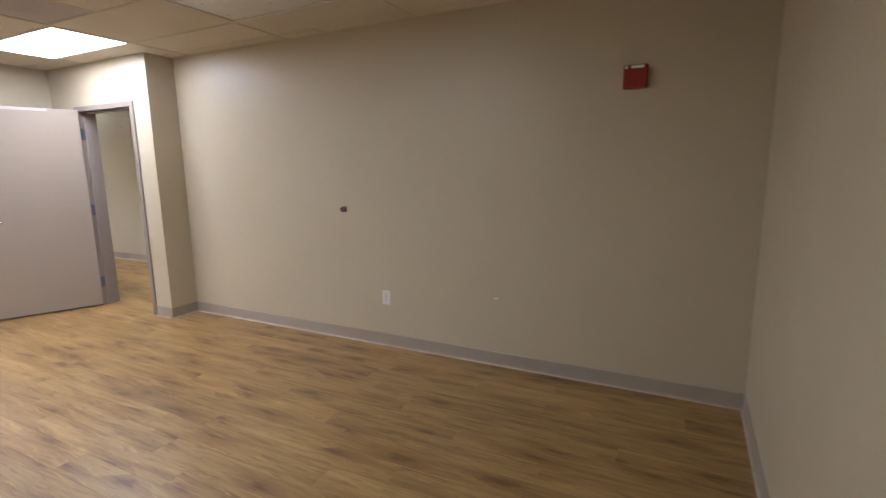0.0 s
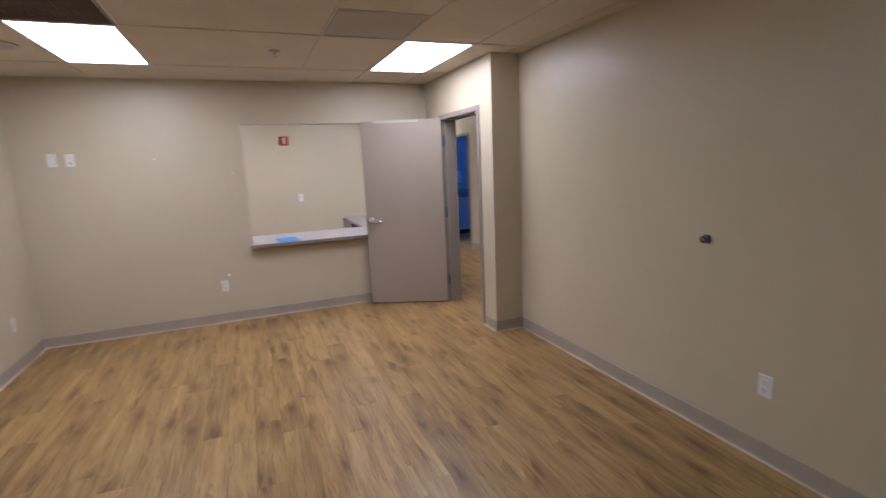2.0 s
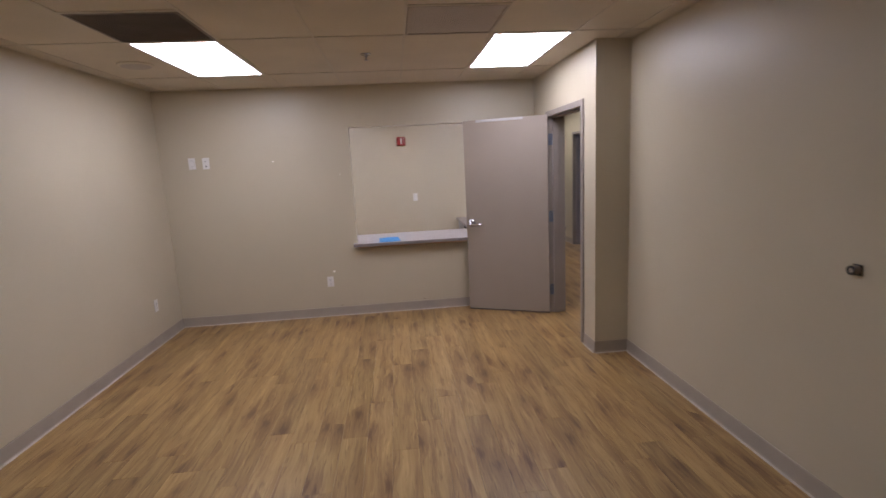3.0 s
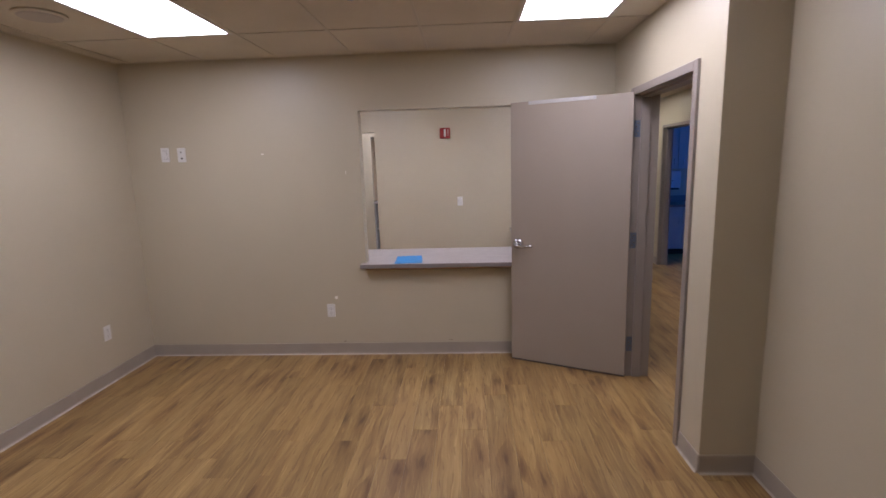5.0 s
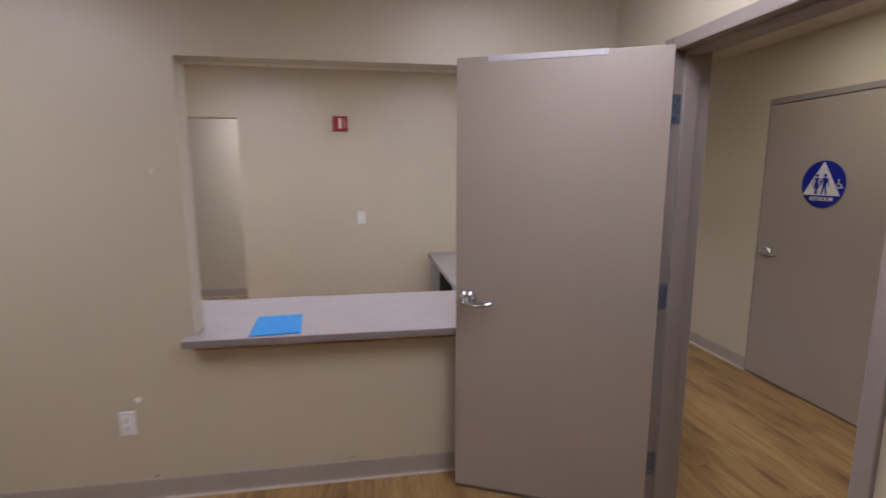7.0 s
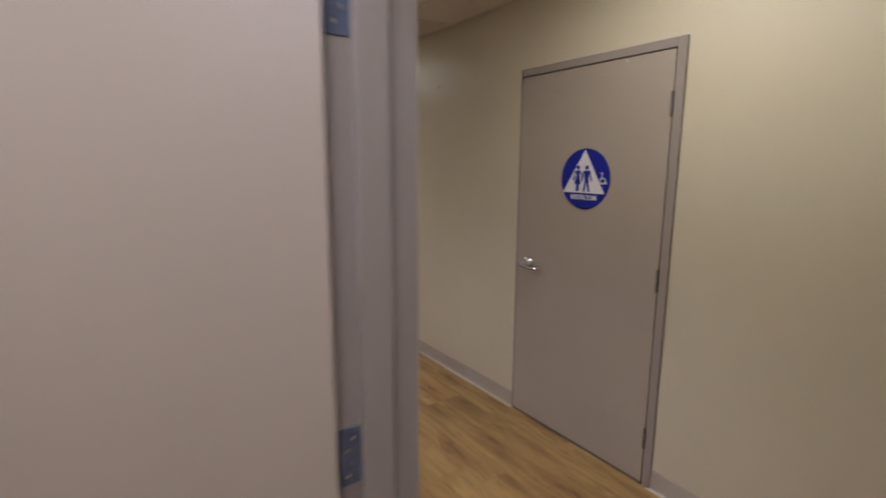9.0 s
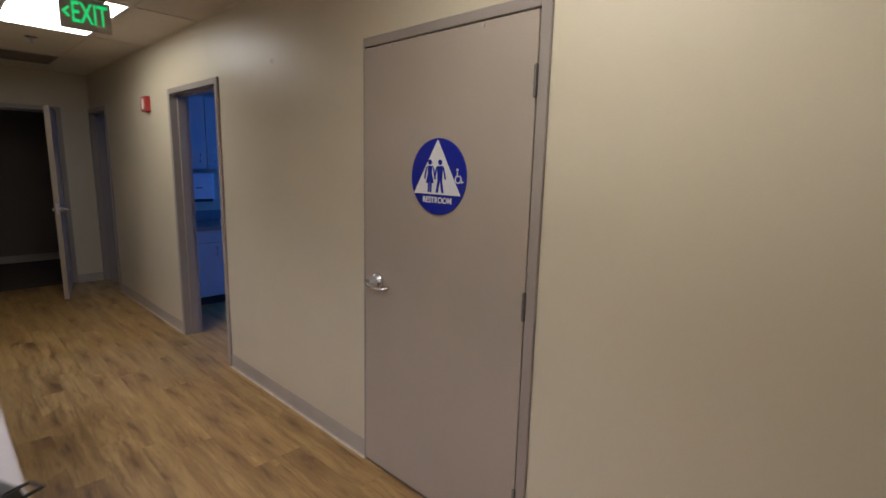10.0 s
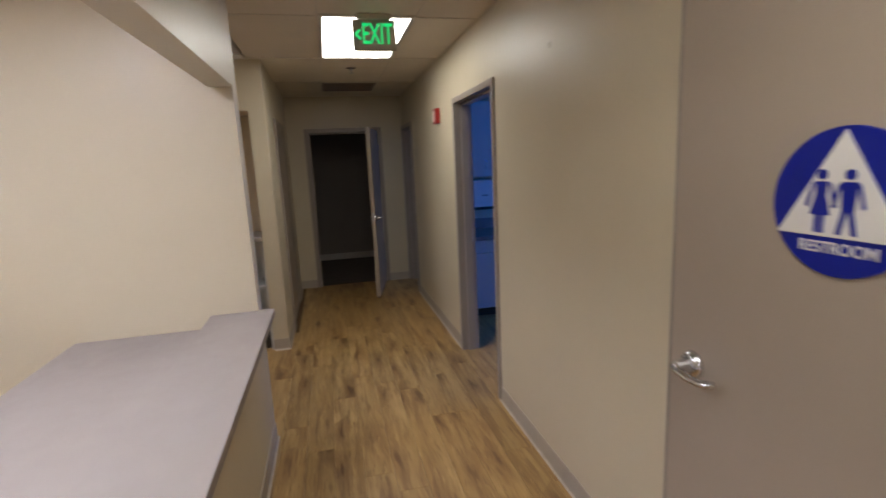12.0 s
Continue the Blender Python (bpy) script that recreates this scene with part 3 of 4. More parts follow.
def hinges(parent, x, y, plate=None, metal=STEEL):
    for z in (0.25, 1.02, 1.79):
        bm = tube(bmesh.new(), [(x, y, z + d) for d in (-0.054, -0.05, 0.05, 0.054)], [0.003, 0.0075, 0.0075, 0.003], 14)
        part("hinge", bm, metal, parent, "dull steel hinge", smooth=True)
        if plate:
            (x0, y0), (x1, y1) = plate
            bm = boxed((x0, y0, z - 0.056), (x1, y1, z + 0.056), bevel=0.001)
            h = part("hinge_plate", bm, HINGE_PLATE, parent, "steel hinge plate with four screws")
            bm = bmesh.new()
            for k, dz in enumerate((-0.036, -0.014, 0.014, 0.036)):
                disc(bm, (y0 + y1) / 2 + (0.006 if k % 2 else -0.006), z + dz, 0.0042, x1 - 0.0005, x1 + 0.001, "x", 12)
            part("screw", bm, CHROME, h)


def facing(origin, along):
    """The pose of a leaf whose x runs along a level direction and whose shown face looks along z cross x."""
    a = Vector((*along, 0)).normalized()
    r = Matrix((a, Vector((-a.y, a.x, 0)), Vector((0, 0, 1)))).transposed().to_4x4()
    return Matrix.Translation(origin) @ r


d1 = thing("door_1", "open taupe flush door in a metal frame, swung into the room", "door", kind="structure")
door_frame(d1, -5.416, -4.441, 2.917, 3.097)
door_leaf(d1, facing((-5.335, 2.913, 0.016), (-0.422, -0.907)), strip=True)
hinges(d1, -5.349, 2.905, ((-5.368, 2.928), (-5.3625, 2.970)))
bm = boxed((-4.4925, 2.93, 0.93), (-4.490, 2.96, 1.0))
part("strike_plate", bm, STEEL, d1)

d2 = thing("door_2", "closed taupe restroom door in a metal frame", "door", kind="structure")
door_frame(d2, -6.741, -5.773, 4.636, 4.782, face=0.040, left=0.010)
door_leaf(d2, facing((-5.818, 4.637, 0.016), (-1, 0)), width=0.911, high=1.998, other=False, backset=0.095)
hinges(d2, -5.8155, 4.630, metal=BRONZE)
bm = bmesh.new()
for x, z in ((-6.55, 2.003), (-6.05, 2.0)):
    disc(bm, x, z, 0.006, 4.634, 4.638, n=12)
part("screw", bm, STEEL, d2)

d3 = thing("door_3", "open doorway with a taupe metal frame to an unlit room", "door", kind="structure")
door_frame(d3, -9.303, -8.337, 4.636, 4.782, face=0.042)
part("strike_plate", boxed((-9.254, 4.73, 0.93), (-9.2505, 4.76, 1.03)), STEEL, d3)
door_leaf(d3, facing((-8.40, 4.81, 0.016), (0.02, 1)), width=0.85, high=1.990)
hinges(d3, -8.392, 4.795)

d4 = thing("door_4", "doorway with a taupe metal frame to a far unlit room", "door", kind="structure")
door_frame(d4, -12.026, -11.25, 4.636, 4.782)

d5 = thing("door_5", "closed taupe door in the far corridor wall", "door", pose(-10.94, 3.19, 0, 0, 0, 180), kind="structure")
door_frame(d5, -0.48, 0.48, -0.014, 0.13)
door_leaf(d5, facing((0.427, -0.008, 0.016), (-1, 0)), width=0.853, high=1.990, other=False, lever_on=False)

d6 = thing("door_6", "half-open taupe door at the corridor's end, to a dark room", "door", pose(-12.03, 3.97, 0, 0, 0, 90), kind="structure")
door_frame(d6, -0.57, 0.405, -0.014, 0.13)
door_leaf(d6, d6.matrix_basis.inverted() @ facing((-12.00, 4.318, 0.016), (0.98, -0.20)), width=0.85, high=1.990)
hinges(d6, 0.345, -0.02)


# ---- restroom sign ----
def figure(bm, x, z, k, skirt, y0, y1):
    disc(bm, x, z + 0.088 * k, 0.0135 * k, y0, y1, n=18)
    if skirt:
        prism(bm, [(x - 0.016 * k, z + 0.070 * k), (x + 0.016 * k, z + 0.070 * k), (x + 0.013 * k, z + 0.035 * k), (x + 0.027 * k, z - 0.016 * k), (x - 0.027 * k, z - 0.016 * k), (x - 0.013 * k, z + 0.035 * k)], y0, y1)
        legs = ((-0.013, -0.002), (0.002, 0.013))
    else:
        prism(bm, [(x - 0.021 * k, z + 0.070 * k), (x + 0.021 * k, z + 0.070 * k), (x + 0.015 * k, z - 0.004 * k), (x - 0.015 * k, z - 0.004 * k)], y0, y1)
        legs = ((-0.015, -0.001), (0.001, 0.015))
    for a, b in legs:
        lean = 0.0 if skirt else (-0.012 if a < -0.005 else 0.012)
        top = -0.016 if skirt else -0.004
        prism(bm, [(x + a * k, z + top * k), (x + b * k, z + top * k), (x + (b + lean) * k, z - 0.062 * k), (x + (a + lean) * k, z - 0.062 * k)], y0, y1)
    for s in (-1, 1):
        prism(bm, [(x + s * 0.018 * k, z + 0.070 * k), (x + s * 0.027 * k, z + 0.062 * k), (x + s * 0.042 * k, z + 0.006 * k), (x + s * 0.033 * k, z + 0.003 * k)], y0, y1)


SX, SZ, SY = -6.254, 1.463, 4.637
sign = thing("restroom_sign", "round blue plastic restroom sign with a raised white triangle", "sign", pose(SX, SY, SZ))
bm = disc(bmesh.new(), 0, 0, 0.152, -0.0062, -0.0004, n=72)
bmesh.ops.bevel(bm, geom=[e for e in bm.edges if len(e.link_faces) == 2 and e.calc_length() < 0.02 and abs(e.verts[0].co.y - e.verts[1].co.y) < 1e-4 and e.verts[0].co.y < -0.003], offset=0.002, segments=2, affect="EDGES")
part("disc", bm, BLUE, sign, smooth=True)
part("triangle", prism(bmesh.new(), [(0, 0.145), (0.126, -0.070), (-0.132, -0.070)], -0.0095, -0.0058), SIGN_WHITE, sign, "raised white triangle")
for name, x, skirt in (("skirted_figure", -0.038, True), ("trousered_figure", 0.018, False)):
    bm = bmesh.new()
    figure(bm, x, -0.013, 0.80, skirt, -0.0115, -0.0092)
    part(name, bm, BLUE, sign, "blue pictogram")
bm = bmesh.new()
prev = [(0.112 + 0.017 * math.cos(a), -0.006 + 0.017 * math.sin(a)) for a in (radians(110 + 12 * k) for k in range(21))]
for a, b in zip(prev, prev[1:]):
    ca, cb = ((0.112 + (p[0] - 0.112) * 0.72, -0.006 + (p[1] + 0.006) * 0.72) for p in (a, b))
    prism(bm, [a, b, cb, ca], -0.008, -0.0058)
disc(bm, 0.107, 0.030, 0.0055, -0.008, -0.0058, n=14)
prism(bm, [(0.105, 0.023), (0.110, 0.023), (0.111, 0.004), (0.106, 0.004)], -0.008, -0.0058)
prism(bm, [(0.106, 0.0075), (0.124, 0.0075), (0.124, 0.003), (0.106, 0.003)], -0.008, -0.0058)
prism(bm, [(0.120, 0.0075), (0.125, 0.0075), (0.133, -0.016), (0.128, -0.018)], -0.008, -0.0058)
prism(bm, [(0.128, -0.018), (0.139, -0.013), (0.140, -0.017), (0.128, -0.022)], -0.008, -0.0058)
part("wheelchair_symbol", bm, SIGN_WHITE, sign, "white wheelchair symbol")
words("lettering", "RESTROOM", 0.034, SIGN_WHITE, sign, pose(0.0, -0.0068, -0.094, 90), 0.0012, "raised white lettering", 0.158)

# ---- exit sign ----
ex = thing("exit_sign", "hanging edge-lit exit sign with green letters and an arrow", "sign", pose(-8.57, 3.985, 2.250))
part("panel", boxed((-0.011, -0.128, 0.0), (0.011, 0.128, 0.172), bevel=0.002), SIGN_PANEL, ex, "beige-grey sign panel")
part("canopy", boxed((-0.035, -0.10, 0.172), (0.035, 0.10, C - 2.250), bevel=0.004), SIGN_PANEL, ex)
words("letters", "EXIT", 0.165, GREEN, ex, pose(0.0125, 0.018, 0.089, 90, 0, 90), 0.001, "green glowing letters", 0.178)
bm = bmesh.new()
prism(bm, [(-0.117, 0.090), (-0.088, 0.122), (-0.078, 0.114), (-0.098, 0.090), (-0.078, 0.066), (-0.088, 0.058)], 0.0115, 0.0135, "x")
part("arrow", bm, GREEN, ex, "green glowing arrow")


# ---- wall devices ----
def on_wall(x, y, z, look_along):
    """A pose at a wall whose local -y looks along the named side."""
    return pose(x, y, z, 0, 0, {"-y": 0, "+x": 90, "+y": 180, "-x": -90}[look_along])


def cover_plate(bm, w=0.07, h=0.115):
    box(bm, (-w / 2, -0.006, -h / 2), (w / 2, 0.0, h / 2), 0.0025, 2)
    return bm


def outlet(m):
    t = thing("power_outlet", "white duplex power outlet with a wall plate", "outlet", m, "power outlets")
    part("plate", cover_plate(bmesh.new()), WHITE, t)
    for dz in (0.021, -0.021):
        bm = boxed((-0.0165, -0.0085, dz - 0.016), (0.0165, -0.0055, dz + 0.016), bevel=0.0012)
        s = part("socket", bm, WHITE, t)
        bm = boxed((-0.0085, -0.0088, dz - 0.002), (-0.006, -0.0080, dz + 0.008))
        box(bm, (0.006, -0.0088, dz - 0.001), (0.0085, -0.0080, dz + 0.007))
        disc(bm, 0, dz - 0.0085, 0.0026, -0.0088, -0.0080, n=10)
        part("slots", bm, SLOT, s)
    part("screw", disc(bmesh.new(), 0, 0, 0.003, -0.0068, -0.0055, n=12), CHROME, t)


def paddle_switch(m, blank=False, label="white rocker light switch with a wall plate"):
    t = thing("light_switch", label, "switch", m)
    part("plate", cover_plate(bmesh.new()), WHITE, t)
    bm = boxed((-0.0165, -0.009, -0.033), (0.0165, -0.0055, 0.033), bevel=0.0012, m=pose(0, 0, 0, 3))
    part("rocker", bm, WHITE, t)
    bm = boxed((-0.0178, -0.0062, -0.0345), (0.0178, -0.0058, 0.0345))
    part("gap", bm, LAMINATE_EDGE, t)


outlet(on_wall(-1.905, 3.207, 0.400, "-y"))
outlet(on_wall(-5.841, 0.608, 0.392, "+x"))
outlet(on_wall(-5.325, -0.99, 0.393, "+y"))
paddle_switch(on_wall(-5.841, -0.679, 1.731, "+x"), label="white blank-looking wall plate with a flat insert")
t = thing("cable_outlet", "white wall plate with coaxial and telephone jacks", "outlet", on_wall(-5.841, -0.541, 1.727, "+x"))
part("plate", cover_plate(bmesh.new()), WHITE, t)
bm = disc(bmesh.new(), 0, 0.022, 0.006, -0.014, -0.0055, n=12)
part("coaxial_jack", bm, CHROME, t)
part("telephone_jack", boxed((-0.007, -0.0065, -0.034), (0.007, -0.0055, -0.02)), SLOT, t)
paddle_switch(on_wall(-8.211, 1.688, 1.117, "+x"))


def strobe(m, upright=True, label="square red fire alarm strobe with a clear lens"):
    t = thing("fire_alarm", label, "fire alarm", m, "fire alarms")
    part("body", boxed((-0.064, -0.042, -0.064), (0.064, -0.0, 0.064), bevel=0.006, seg=2), RED, t)
    part("back_plate", boxed((-0.066, -0.010, -0.066), (0.066, -0.0005, 0.066), bevel=0.002), RED, t)
    if upright:
        bm = boxed((-0.013, -0.052, -0.046), (0.013, -0.041, 0.046), bevel=0.005, seg=2)
        part("lens", bm, LENS, t, "clear upright strobe lens")
        bm = bmesh.new()
        for k in range(5):
            box(bm, (0.034, -0.0428, 0.036 - k * 0.018), (0.046, -0.0415, 0.044 - k * 0.018))
        part("lettering", bm, SIGN_WHITE, t)
    else:
        bm = boxed((-0.022, -0.056, 0.040), (0.050, -0.041, 0.060), bevel=0.006, seg=2)
        part("lens", bm, LENS, t, "clear strobe lens across the top")
        part("lamp", tube(bmesh.new(), [(-0.045, -0.04, 0.050), (-0.045, -0.052, 0.050), (-0.045, -0.055, 0.050)], [0.011, 0.010, 0.005], 16), LENS, t, smooth=True)
        bm = bmesh.new()
        for k in range(7):
            box(bm, (-0.045, -0.0432, 0.018 - k * 0.012), (0.045, -0.0415, 0.023 - k * 0.012))
        part("louvre", bm, RED, t)


strobe(on_wall(-0.125, 3.207, 1.925, "-y"), False, "square dark-red fire alarm horn with a strobe bar on top")
strobe(on_wall(-8.211, 1.516, 1.982, "+x"))
strobe(on_wall(-9.84, 4.65, 1.978, "-y"))

t = thing("wall_latch", "small dark metal latch with a ring, screwed to the wall", "latch", on_wall(-2.278, 3.207, 1.094, "-y") @ Matrix.Scale(0.72, 4))
part("flange", boxed((-0.028, -0.008, -0.032), (0.028, 0.0, 0.032), bevel=0.003), BLACK, t)
part("body", tube(bmesh.new(), [(0, -0.006, 0), (0, -0.02, 0), (0, -0.042, 0)], [0.026, 0.023, 0.022], 24), GRILLE, t, smooth=True)
ring = bmesh.new()
pts = [(0.021 * math.cos(a), -0.046, 0.021 * math.sin(a)) for a in (2 * math.pi * k / 28 for k in range(29))]
for p, q in zip(pts, pts[1:]):
    tube(ring, [p, q], [0.0065, 0.0065], 8)
part("ring", ring, BLACK, t, smooth=True)
part("face", tube(bmesh.new(), [(0, -0.04, 0), (0, -0.046, 0)], [0.016, 0.015], 20), CHROME, t, smooth=True)


def blot(name, material, m, w, h, seed, label):
    """A thin irregular fleck on a wall."""
    rnd = random.Random(seed)
    n = 13
    out = []
    for k in range(n):
        a, r = 2 * math.pi * k / n, rnd.uniform(0.55, 1.0)
        out.append((w / 2 * r * math.cos(a), h / 2 * r * math.sin(a)))
    ob = new(name, mesh_of(name, prism(bmesh.new(), out, -0.0012, 0.0003), material))
    ob.matrix_basis = m
    return tagged(ob, label, "wall mark")


blot("paint_chip", CHIP, on_wall(-5.841, 0.658, 0.503, "+x"), 0.036, 0.036, 1, "chipped spot of bare white plaster above an outlet")
blot("paint_chip", CHIP, on_wall(-5.841, 0.131, 1.714, "+x"), 0.028, 0.018, 2, "small filled nail hole in beige paint")
blot("paint_chip", CHIP, on_wall(-5.841, 0.805, 1.55, "+x"), 0.007, 0.035, 3, "thin upright scratch in beige paint")
blot("paint_chip", CHIP, on_wall(-0.975, 3.207, 0.497, "-y"), 0.055, 0.014, 4, "short pale scratch in beige paint")
blot("wall_scuff", SCUFF, on_wall(-5.841, 0.71, 0.115, "+x"), 0.022, 0.010, 5, "small dark scuff above the baseboard")
blot("wall_scuff", SMUDGE, on_wall(-7.60, 4.65, 2.07, "-y"), 0.050, 0.042, 6, "small brown smudge high on the corridor wall")
blot("wall_scuff", SCUFF, on_wall(-5.841, 1.62, 0.12, "+x"), 0.05, 0.006, 7, "thin grey scuff above the baseboard")

# ---- reception ----
ledge = thing("transaction_ledge", "grey laminate ledge running through the window opening", "counter", pose(0, 0, 0.765))
outline = [(-5.752, 0.897), (-5.752, 2.47), (-5.841, 2.47), (-5.841, 2.445), (-5.961, 2.445), (-5.961, 2.62), (-6.485, 2.62), (-6.485, 0.665), (-5.961, 0.665), (-5.961, 0.934), (-5.843, 0.934), (-5.843, 0.897)]
bm = prism(bmesh.new(), outline, 0.002, 0.036, "z")
bmesh.ops.bevel(bm, geom=[e for e in bm.edges if abs(e.verts[0].co.z - e.verts[1].co.z) < 1e-5], offset=0.002, segments=1, affect="EDGES")
part("top", bm, LAMINATE, ledge)
part("front_edge", boxed((-5.7525, 0.897, 0.003), (-5.7505, 2.47, 0.034)), LAMINATE_EDGE, ledge, "darker laminate edge strip")
part("substrate", boxed((-5.836, 0.94, -0.0125), (-5.765, 2.44, 0.002)), PLY, ledge, "brown board under the ledge")
part("bracket", boxed((-6.40, 1.2, -0.16), (-5.962, 1.235, 0.0015)), CABINET, ledge)
part("bracket", boxed((-6.40, 2.2, -0.16), (-5.962, 2.235, 0.0015)), CABINET, ledge)

folder = thing("folder", "bright blue card folder lying on the grey ledge", "folder", pose(-5.93, 1.283, 0.8015, 0, 0, 3))
bm = prism(bmesh.new(), [(0.155, -0.108), (0.150, 0.116), (-0.145, 0.104), (-0.160, 0.02), (-0.150, -0.110)], 0.0, 0.0018, "z")
part("back_cover", bm, FOLDER, folder)
bm = bmesh.new()
front = [[(0.157, -0.110, 0.004), (0.153, 0.112, 0.006), (-0.140, 0.100, 0.0065), (-0.148, -0.112, 0.0035)]]
vs = [bm.verts.new(p) for p in front[0]] + [bm.verts.new((p[0], p[1], p[2] + 0.0012)) for p in front[0]]
for f in ((3, 2, 1, 0), (4, 5, 6, 7), (0, 1, 5, 4), (1, 2, 6, 5), (2, 3, 7, 6), (3, 0, 4, 7)):
    bm.faces.new([vs[k] for k in f])
part("front_cover", bm, FOLDER, folder)
part("spine", boxed((-0.15, -0.1135, 0.0), (0.157, -0.1105, 0.0045)), FOLDER, folder)

counter = thing("reception_counter", "grey laminate transaction counter on a half wall", "counter", pose(0, 0, 0.79))
bm = prism(bmesh.new(), [(-8.225, 2.975), (-5.962, 2.975), (-5.962, 3.238), (-5.895, 3.238), (-5.895, 3.296), (-8.225, 3.296)], 0.0, 0.036, "z")
part("top", bm, LAMINATE, counter)
part("front_edge", boxed((-8.223, 3.2955, 0.002), (-5.897, 3.2975, 0.034)), LAMINATE_EDGE, counter, "dark edge strip")
part("end_core", boxed((-5.8955, 3.242, 0.004), (-5.8935, 3.293, 0.02)), PLY, counter, "bare board edge at the counter end")
desk = thing("reception_desk", "low grey laminate desk behind the counter", "desk")
part("top", boxed((-8.209, 2.325, 0.722), (-5.962, 3.097, 0.757), bevel=0.002), LAMINATE, desk)
# Under-desk panels are near black: knee-space shade put into their colour.
part("side_panel", boxed((-8.208, 2.437, 0.0), (-8.190, 3.059, 0.7215)), TOEKICK, desk, "panel darkened for the shade under the desk")
for x, y in ((-8.208, 2.436), (-7.05, 3.059), (-5.985, 3.059)):
    e = part("end_panel", boxed((x, 2.355, 0.0), (x + 0.02, y, 0.7215), bevel=0.001), CABINET, desk, "white laminate support panel")
    bm = bmesh.new()
    for k in range(12):
        disc(bm, 2.40, 0.12 + k * 0.048, 0.0035, x + 0.0195, x + 0.0212, "x", 10)
    tagged(part("shelf_pin_holes", bm, SLOT, e), kind="stuff")
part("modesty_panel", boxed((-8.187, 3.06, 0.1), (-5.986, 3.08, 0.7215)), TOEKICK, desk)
clip = thing("binder_clip", "small black binder clip lying on the counter", "clip", pose(-6.10, 3.256, 0.8265, 0, 0, 24) @ Matrix.Scale(1.25, 4))
bm = prism(bmesh.new(), [(-0.022, 0.0), (0.022, 0.0), (0.012, 0.034), (-0.012, 0.034)], -0.030, 0.030, "x")
bmesh.ops.bevel(bm, geom=list(bm.edges), offset=0.003, segments=2, affect="EDGES")
part("body", bm, BLACK, clip, smooth=True)
part("arm", tube(bmesh.new(), [(-0.018, 0.020, 0.006), (-0.016, 0.05, 0.004), (0.016, 0.05, 0.004), (0.018, 0.020, 0.006)], [0.0032] * 4, 8), BLACK, clip, smooth=True)

# shelves in the alcove
shelf = thing("alcove_shelf", "built-in alcove shelving with a grey counter and lower shelf", "shelf")
part("counter_top", boxed((-10.238, 0.248, 0.985), (-9.79, 3.056, 1.02), bevel=0.002), LAMINATE, shelf)
part("lower_shelf", boxed((-10.238, 0.270, 0.56), (-9.86, 3.035, 0.582)), CABINET, shelf, "white laminate shelf")
part("side_panel", boxed((-10.238, 0.248, 0.0), (-9.85, 0.269, 0.9845)), CABINET, shelf)
part("side_panel", boxed((-10.238, 3.036, 0.0), (-9.85, 3.056, 0.9845)), CABINET, shelf)
part("back_panel", boxed((-10.236, 0.270, 0.1), (-10.22, 3.035, 0.9845)), CABINET, shelf)
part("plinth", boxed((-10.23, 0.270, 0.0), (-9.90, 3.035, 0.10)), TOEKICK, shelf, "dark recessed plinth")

# ---- unlit room with cabinets ----
def wire_pull(parent, x, y, z, upright=True, length=0.09):
    h = length / 2
    pts = [(0.0, -h), (0.028, -h), (0.028, h), (0.0, h)]
    path = [(x + u, y, z + v) if upright else (x + u, y + v, z) for u, v in pts]
    part("pull", tube(bmesh.new(), path, [0.0045] * 4, 10), CHROME, parent, "bent chrome wire pull", smooth=True)


Y0 = 4.885
for n in range(4):
    y = Y0 + n * 0.42
    c = thing("wall_cabinet", "white laminate wall cabinet with a flat door", "cabinet", group="wall cabinets")
    part("body", boxed((-10.598, y, 1.41), (-10.322, y + 0.418, 2.16), bevel=0.001), CABINET, c)
    dd = part("door", boxed((-10.321, y + 0.003, 1.412), (-10.302, y + 0.415, 2.158), bevel=0.002), CABINET, c)
    wire_pull(dd, -10.303, y + (0.345 if n % 2 == 0 else 0.075), 1.53)
    c = thing("base_cabinet", "white laminate base cabinet with a drawer over a door", "cabinet", group="base cabinets")
    part("body", boxed((-10.598, y, 0.10), (-10.022, y + 0.418, 0.80), bevel=0.001), CABINET, c)
    part("toe_kick", boxed((-10.598, y, 0.0), (-10.09, y + 0.418, 0.0995)), TOEKICK, c)
    part("drawer_front", boxed((-10.0215, y + 0.003, 0.672), (-10.002, y + 0.415, 0.796), bevel=0.002), CABINET, c)
    dd = part("door", boxed((-10.0215, y + 0.003, 0.104), (-10.002, y + 0.415, 0.666), bevel=0.002), CABINET, c)
    wire_pull(dd, -10.003, y + (0.345 if n % 2 == 0 else 0.075), 0.58)
w = thing("worktop", "dark laminate worktop with a backsplash", "worktop")
part("top", boxed((-10.598, 4.80, 0.801), (-9.975, Y0 + 1.70, 0.838), bevel=0.002), LAMINATE_EDGE, w)
part("backsplash", boxed((-10.598, 4.80, 0.8385), (-10.578, Y0 + 1.70, 0.945), bevel=0.002), LAMINATE_EDGE, w)
t = thing("towel_dispenser", "white wall-mounted paper towel dispenser with a dark side", "dispenser")
part("body", boxed((-10.599, 5.10, 1.065), (-10.44, 5.425, 1.372), bevel=0.02, seg=3), WHITE, t)
part("side", boxed((-10.595, 5.078, 1.075), (-10.455, 5.101, 1.366), bevel=0.008), BLACK, t, "black plastic side")
part("slot", boxed((-10.48, 5.125, 1.055), (-10.435, 5.40, 1.085), bevel=0.004), BLACK, t)
part("badge", boxed((-10.441, 5.225, 1.20), (-10.4385, 5.295, 1.212)), LAMINATE_EDGE, t)

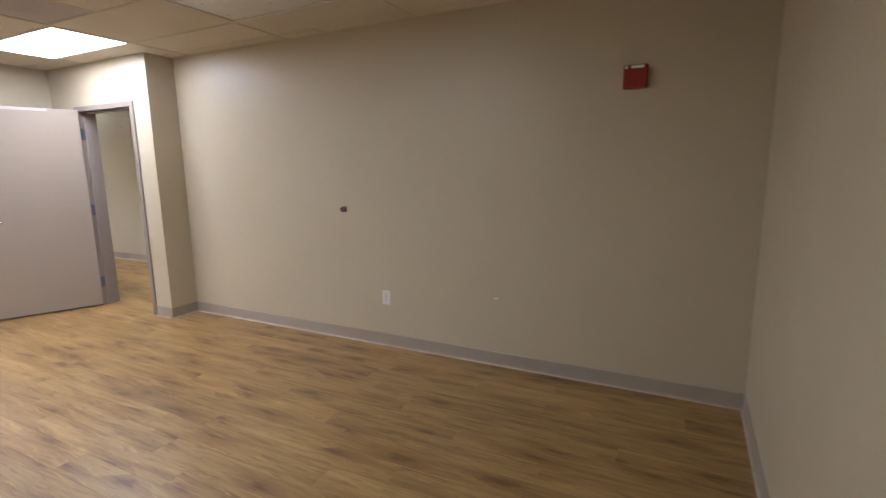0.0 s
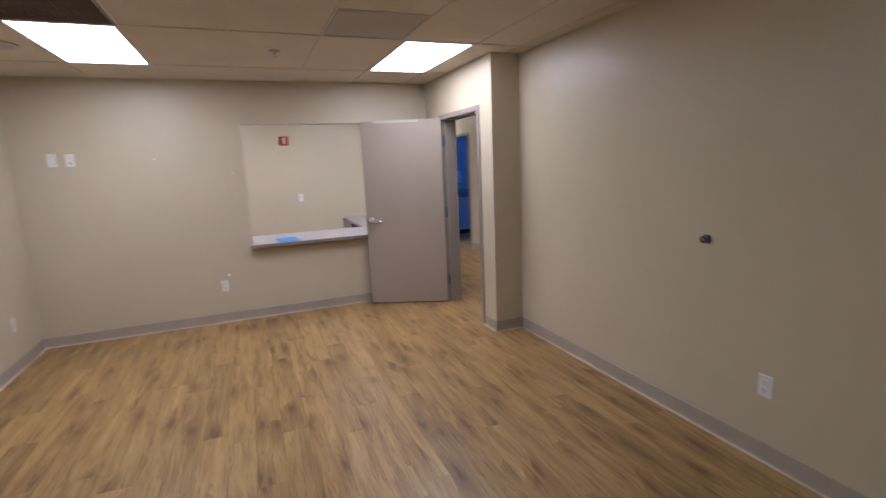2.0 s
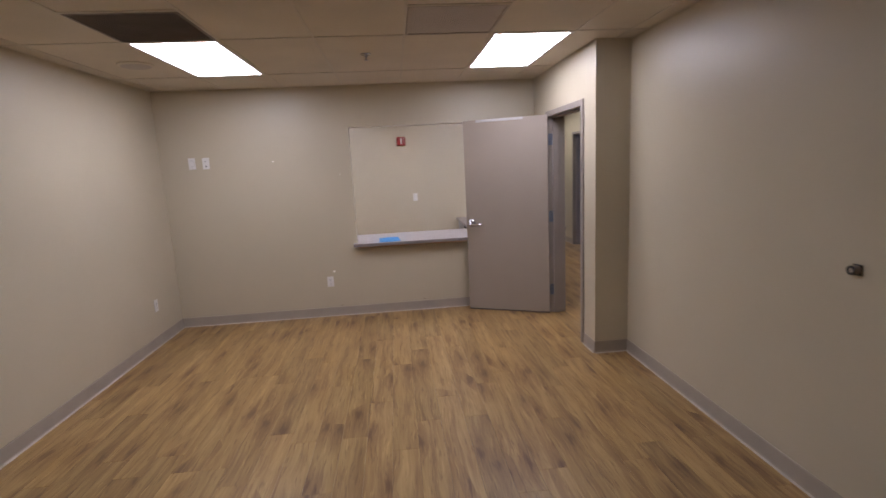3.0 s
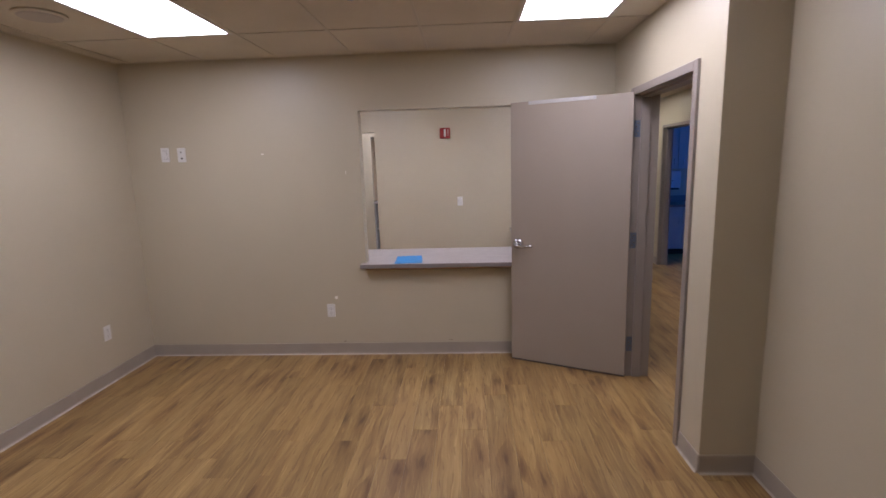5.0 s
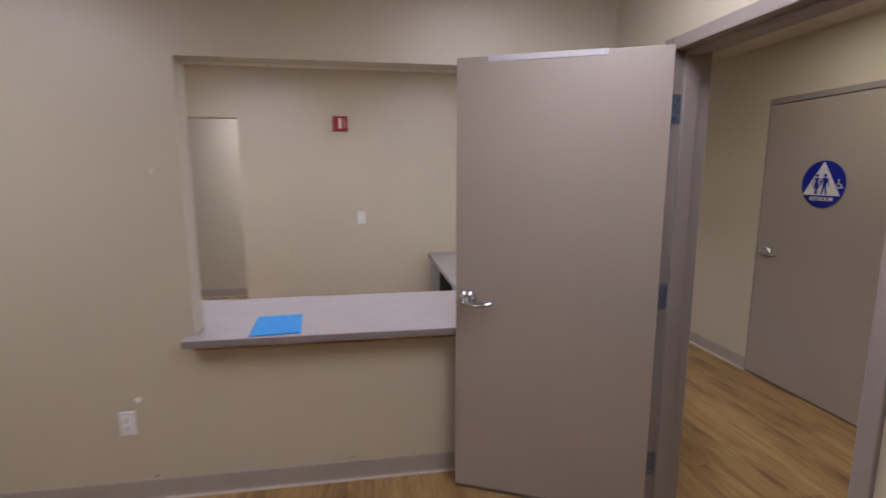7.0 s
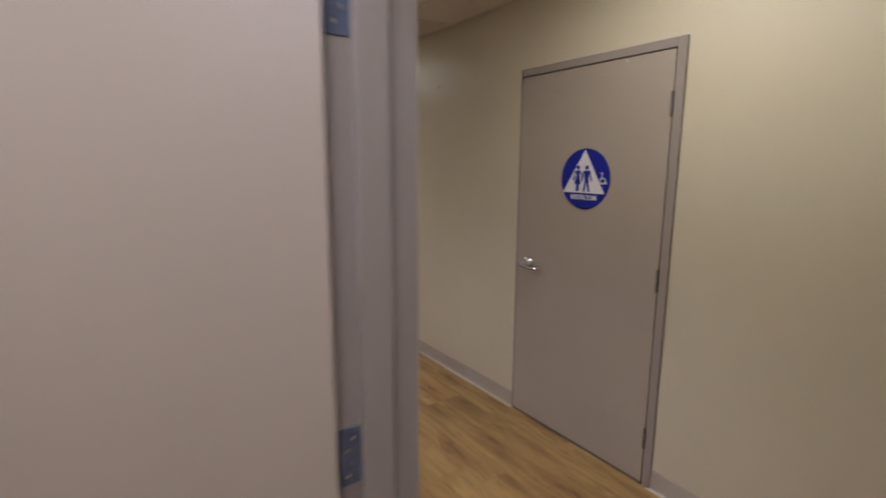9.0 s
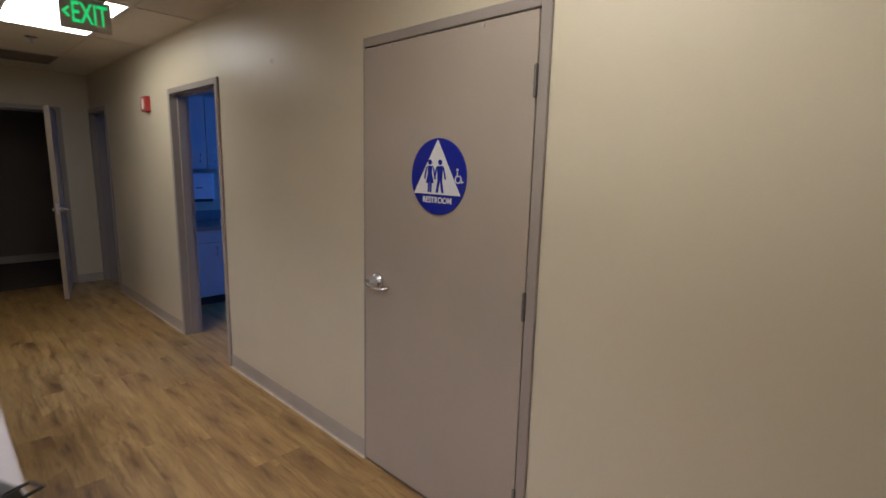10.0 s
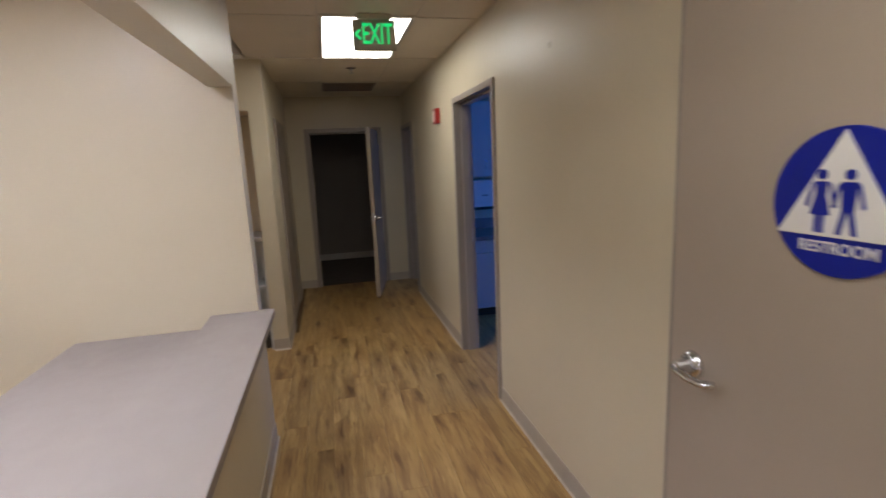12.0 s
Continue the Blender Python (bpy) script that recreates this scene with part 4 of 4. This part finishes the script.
for n, (x0, x1) in enumerate(((-9.75, -8.05), (-12.4, -11.0))):
    w = thing(f"window_{n + 1}", "plain metal-framed window in an unlit room", "window", kind="structure")
    for lo, hi in (((x0, 8.02, 0.9), (x1, 8.08, 0.95)), ((x0, 8.02, 2.05), (x1, 8.08, 2.1)), ((x0, 8.02, 0.95), (x0 + 0.05, 8.08, 2.05)), ((x1 - 0.05, 8.02, 0.95), (x1, 8.08, 2.05))):
        part("window_frame", boxed(lo, hi), FRAME, w)
    g = part("pane", boxed((x0 + 0.05, 8.045, 0.95), (x1 - 0.05, 8.051, 2.05)), GLASS, w)
    g.visible_shadow = False

# ---- floor ----
# Dark carpet colour stands in for the missing light in the far room.
CARPET = surface("darkened_carpet", (0.07, 0.048, 0.034), 0.95, mottle=0.15, scale=9, grain=420, relief=0.7, depth=0.004)
structure("floor_far_room", boxed((-14.0, 2.42, -0.006), (-12.06, 5.2, -0.001)), CARPET, "carpet coloured dark for an unlit room", "floor")
floor = structure("floor", boxed((-14.1, -1.45, -0.12), (0.7, 8.2, -0.0062)), SUBFLOOR, "wood-look vinyl plank floor in warm oak tones", "floor")
PW, PL = 0.152, 1.22
rows = random.Random(5)
plank_data = {}


def plank_mesh(length):
    key = round(length, 3)
    if key not in plank_data:
        plank_data[key] = mesh_of("plank", boxed((0, 0.0004, -0.006), (key - 0.0006, PW - 0.0004, 0.0), bevel=0.0006), PLANK)
    return plank_data[key]


far = bmesh.new()


def lay(x0, x1, k0, k1, near):
    for k in range(k0, k1):
        y = -1.01 + k * PW
        start = x0 - rows.choice((0.0, 0.30, 0.45, 0.61, 0.75, 0.92, 1.10))
        while start < x1 - 0.01:
            a, b = max(start, x0), min(start + PL, x1)
            if b - a > 0.02:
                if near:
                    ob = new("plank", plank_mesh(round(b - a, 3)))
                    ob.parent, ob.location = floor, (a, y, 0)
                else:
                    box(far, (a, y + 0.0004, -0.006), (b - 0.0006, y + PW - 0.0004, 0.0))
            start += PL


lay(-5.841, 0.565, 0, 28, True)
lay(-12.06, -2.4, 28, 38, True)
lay(-9.94, -5.841, -2, 28, False)
lay(-10.24, -9.94, 7, 28, False)
lay(-13.0, -5.4, 38, 60, False)
tagged(part("far_planks", far, PLANK_FAR, floor), kind="stuff")
